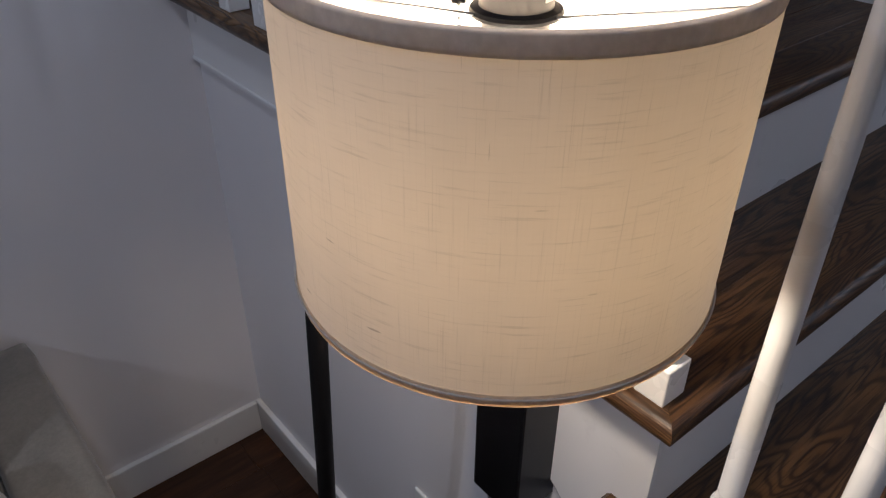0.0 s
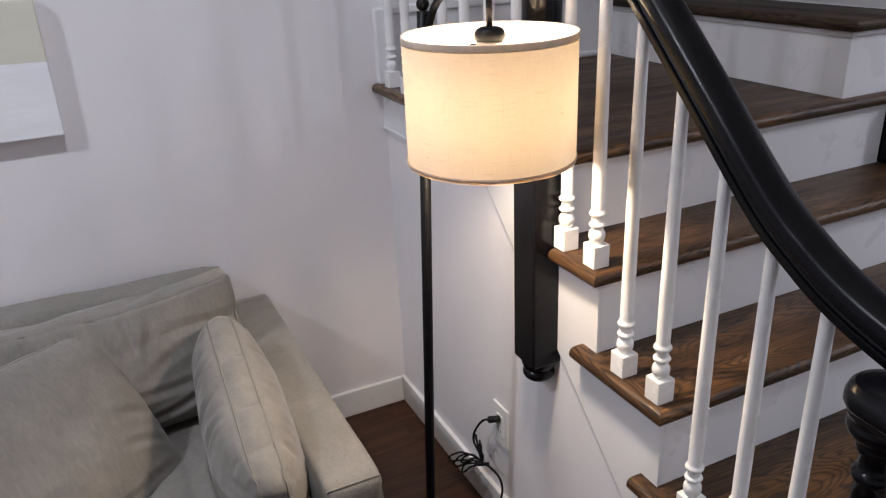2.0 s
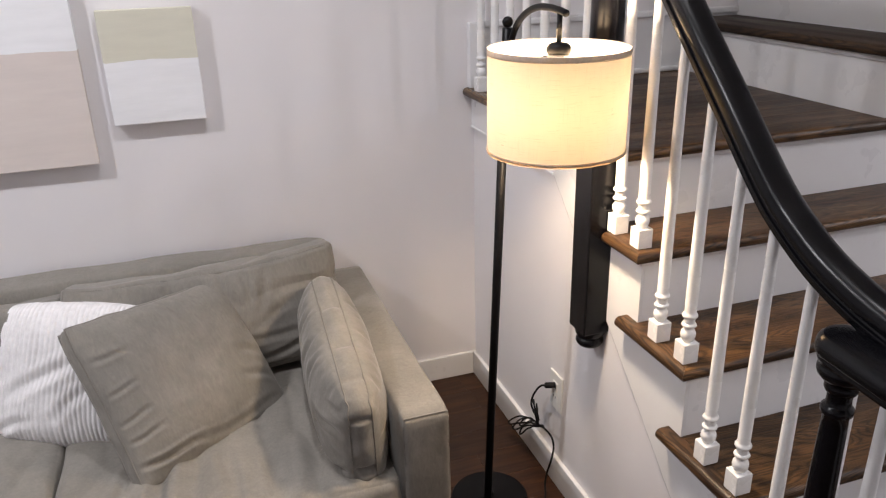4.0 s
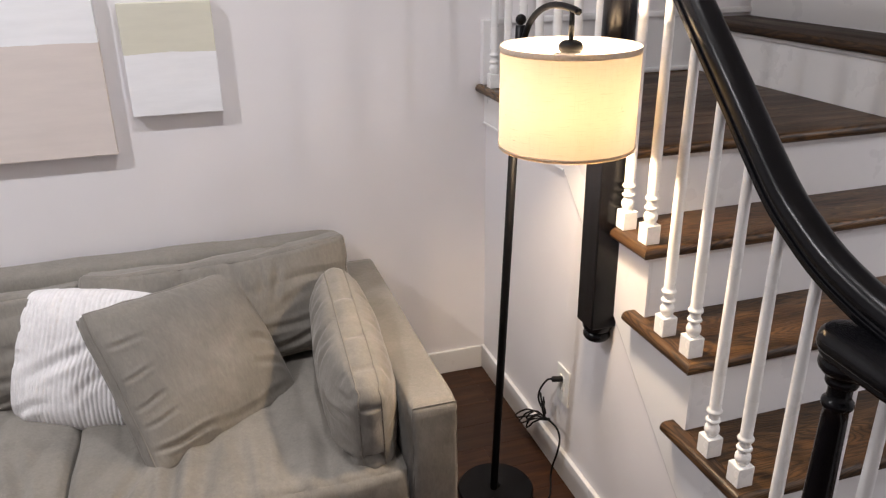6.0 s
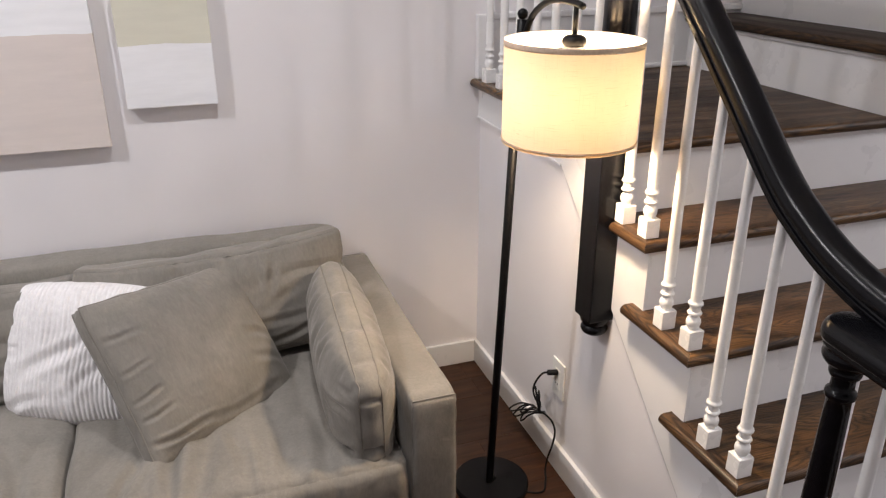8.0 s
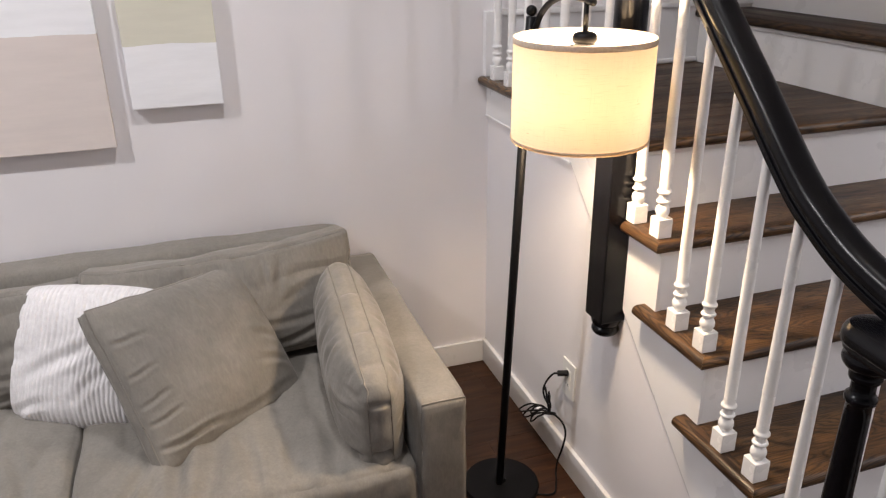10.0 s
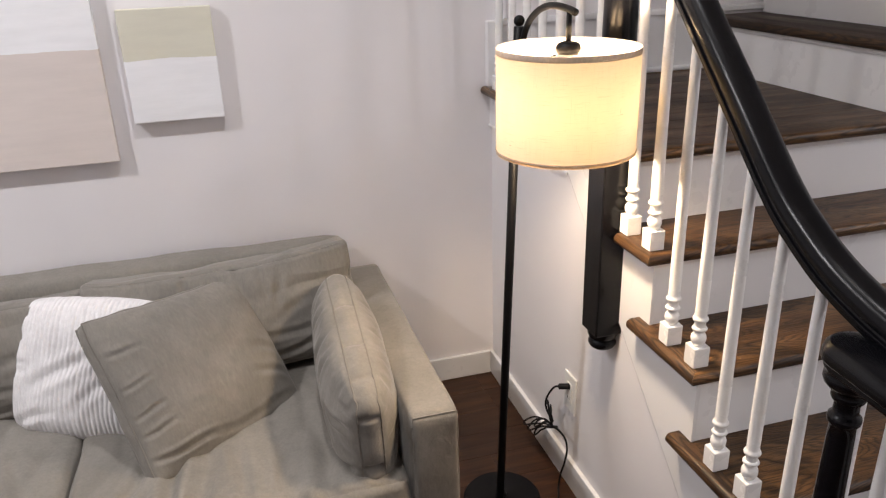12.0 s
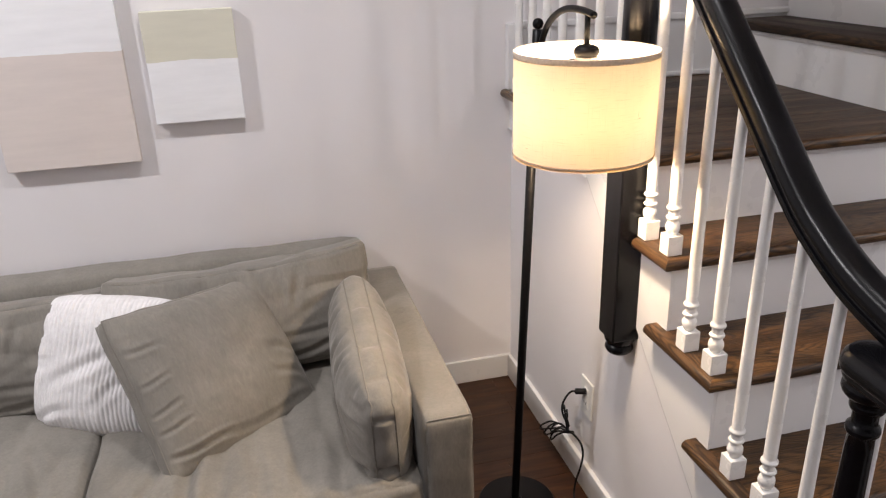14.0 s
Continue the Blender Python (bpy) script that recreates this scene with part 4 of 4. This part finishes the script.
def seam_loop(w, h, seed, blunt, r=0.0016):
    pts = []
    for t in range(64):
        k, f = divmod(t, 16)
        f = -1 + 2 * f / 16
        u, v = [(f, -1), (1, f), (-f, 1), (-1, -f)][k]
        k = 1 - blunt * u * u * v * v
        pts.append((k * u * w / 2 * (1 - 0.06 * (1 - v * v) * abs(u) ** 3), 0, k * v * h / 2 * (1 - 0.06 * (1 - u * u) * abs(v) ** 3)))
    return tube(pts, r, 1, 6, closed=True)


def scatter_pillow(name, label, m, w, h, thick, seed, material, ribs=0, wrinkle=0.006, n=56, blunt=0.04, pucker=3.2, full=0.62, gather=0.0, folds=()):
    ob = tagged(part(name, pillow_mesh(w, h, thick, seed, ribs, wrinkle, n, blunt, pucker, full, gather, folds), material, None, label, True), label, "pillow")
    ob.matrix_basis = m
    part("seam", seam_loop(w, h, seed, blunt), material, ob, "", True)
    return ob


CORD_FOLDS = [(-0.13, -0.06, 0.08, 0.08, 0.016, 0.0075), (-0.01, -0.11, 0.12, 0.0, 0.013, 0.006), (-0.20, -0.16, -0.08, -0.12, 0.012, 0.005)]
scatter_pillow("corduroy_pillow", "white ribbed corduroy pillow behind the grey one", pose(-1.352, -0.402, 0.510, -28, 2, -20), 0.47, 0.43, 0.18, 6.0, M_CORD, 34, 0.006, 220, 0.14, 0.5, 0.5, 0.003, CORD_FOLDS)


def gusset_pillow(name, label, m, w, h, gusset, puff, seed, folds, strip_folds, n=110, ear=0.05, gather=0.006, rough=0.003, blunt=0.035):
    """A box pillow in the x-z plane: two stuffed panels, a narrow strip between them, a seam along both its edges."""
    bm = bmesh.new()
    grid = {}

    def outline(u, v):
        x = u * w / 2 * (1 - ear * (1 - v * v) * abs(u) ** 2)
        z = v * h / 2 * (1 - ear * (1 - u * u) * abs(v) ** 2)
        k = 1 - blunt * (u * v) ** 4
        return x * k + 0.004 * noise.noise(Vector((x * 14, z * 14, seed))), z * k + 0.004 * noise.noise(Vector((z * 14, x * 14, seed + 9)))

    for s in (-1, 1):
        for i in range(n + 1):
            for j in range(n + 1):
                u, v = -1 + 2 * i / n, -1 + 2 * j / n
                x, z = outline(u, v)
                prof = max(0.0, 1 - abs(u) ** 2.6) ** 0.62 * max(0.0, 1 - abs(v) ** 2.6) ** 0.62
                y = gusset / 2 + puff * prof
                inner = min(1, prof * 3)
                y += rough * (noise.noise(Vector((x * 9, z * 9, seed + s * 4))) + 0.5 * noise.noise(Vector((x * 24, z * 20, seed + s)))) * inner * 1.4
                # short gathers that run in from the seams
                for edge, run, far in ((abs(u), z, u > 0), (abs(v), x, v > 0)):
                    e = max(0.0, edge - 0.66) / 0.34
                    deep = noise.noise(Vector((run * 30, edge * 1.2, seed * 2 + s + far * 5)))
                    y -= gather * 4 * e * (1 - e) * max(0.0, deep - 0.05) * 1.8
                y -= inner * crease((x, z), folds) * (s == -1)
                grid[(s, i, j)] = bm.verts.new((x, s * y, z))
        for i in range(n):
            for j in range(n):
                q = [grid[(s, i, j)], grid[(s, i + 1, j)], grid[(s, i + 1, j + 1)], grid[(s, i, j + 1)]]
                bm.faces.new(q if s == 1 else q[::-1])
    # the strip bulges a little and buckles where it is bent
    rim = [(i, 0) for i in range(n)] + [(n, j) for j in range(n)] + [(n - i, n) for i in range(n)] + [(0, n - j) for j in range(n)]
    rows = [[grid[(-1, *k)] for k in rim]]
    steps = 7
    for k in range(1, steps):
        f = k / steps
        row = []
        for c, (i, j) in enumerate(rim):
            a, b = grid[(-1, i, j)].co, grid[(1, i, j)].co
            p = a.lerp(b, f)
            out = Vector((p.x / w, 0, p.z / h)).normalized()
            t = c / len(rim)
            buckle = sum(d * math.exp(-((t - at) / wide) ** 2) for at, wide, d in strip_folds)
            p += out * (0.010 * math.sin(math.pi * f) - buckle * math.sin(math.pi * f) ** 0.5 + 0.004 * math.sin(math.pi * f) * noise.noise(Vector((p.x * 22, p.z * 22, seed))))
            row.append(bm.verts.new(p))
        rows.append(row)
    rows.append([grid[(1, *k)] for k in rim])
    for a, b in zip(rows, rows[1:]):
        for k in range(len(rim)):
            bm.faces.new((a[k], a[(k + 1) % len(rim)], b[(k + 1) % len(rim)], b[k]))
    seams = [[grid[(s, *k)].co.copy() for k in rim[::2]] for s in (-1, 1)]
    ob = tagged(part(name, bm, M_SUEDE2, None, label, True), label, "pillow")
    ob.matrix_basis = m
    for pts in seams:
        part("piping", tube(pts, 0.0021, 1, 6, closed=True), M_SEAM, ob, "stitched seam", True)
    return ob


# creases on the panels: x, z, x, z, width, depth; buckles of the strip: place round the rim, spread, depth
gusset_pillow("throw_pillow", "grey microfibre throw pillow lying tilted on the seat", pose(-1.066, -0.530, 0.512, -40, 5, 35.6), 0.51, 0.475, 0.045, 0.072, 2.0,
              [(-0.235, -0.175, -0.08, -0.180, 0.007, 0.009), (-0.08, -0.180, 0.22, -0.175, 0.009, 0.004), (0.12, -0.07, 0.23, -0.11, 0.010, 0.0045), (0.14, 0.0, 0.23, -0.03, 0.011, 0.004),
               (-0.235, 0.12, -0.16, 0.11, 0.007, 0.004), (-0.235, 0.02, -0.17, 0.025, 0.006, 0.004), (-0.235, -0.06, -0.17, -0.05, 0.006, 0.005), (-0.235, -0.11, -0.16, -0.105, 0.006, 0.005),
               (0.0, 0.22, 0.04, 0.13, 0.010, 0.003)], [(0.25, 0.02, 0.014), (0.0, 0.015, 0.012), (0.75, 0.012, 0.010)], gather=0.0022, rough=0.0022)
gusset_pillow("boxed_pillow", "grey boxed pillow standing against the sofa arm", pose(-0.652, -0.664, 0.498, 2, 8, -92), 0.625, 0.355, 0.058, 0.072, 5.5,
              [(0.30, -0.06, 0.16, -0.09, 0.010, 0.013), (0.27, 0.06, 0.17, 0.04, 0.010, 0.007), (0.0, 0.16, -0.02, 0.04, 0.011, 0.006), (-0.12, 0.16, -0.10, 0.06, 0.011, 0.007), (-0.20, 0.15, -0.16, 0.03, 0.012, 0.007),
               (0.09, 0.16, 0.06, 0.06, 0.011, 0.006)], [(0.335, 0.009, 0.024), (0.45, 0.006, 0.010), (0.53, 0.006, 0.009), (0.59, 0.006, 0.010), (0.66, 0.006, 0.009)], ear=0.03, blunt=0.13)


# ---- ceiling lights ----
def downlight(x, y, watts):
    top = thing("downlight", "recessed round ceiling light, lit", "ceiling light", "recessed ceiling lights", at=(x, y, CEIL))
    smart(part("trim_ring", lathe([(0.062, -0.0005), (0.085, -0.0005), (0.085, -0.004), (0.078, -0.007), (0.062, -0.007)], 32), M_PLASTIC, top))
    part("diffuser", lathe([(0.0615, -0.0005), (0.0615, -0.0035)], 32), M_DIFFUSER, top, "lit diffuser")
    li = bpy.data.lights.new("downlight_beam", "AREA")
    li.shape, li.size, li.energy, li.color = "DISK", 0.12, watts, (0.97, 0.96, 1.0)
    li.spread = radians(170)
    o = new("downlight_beam", li)
    o.location = (x, y, CEIL - 0.012)


for x, y, watts in DOWNLIGHTS:
    downlight(x, y, watts)
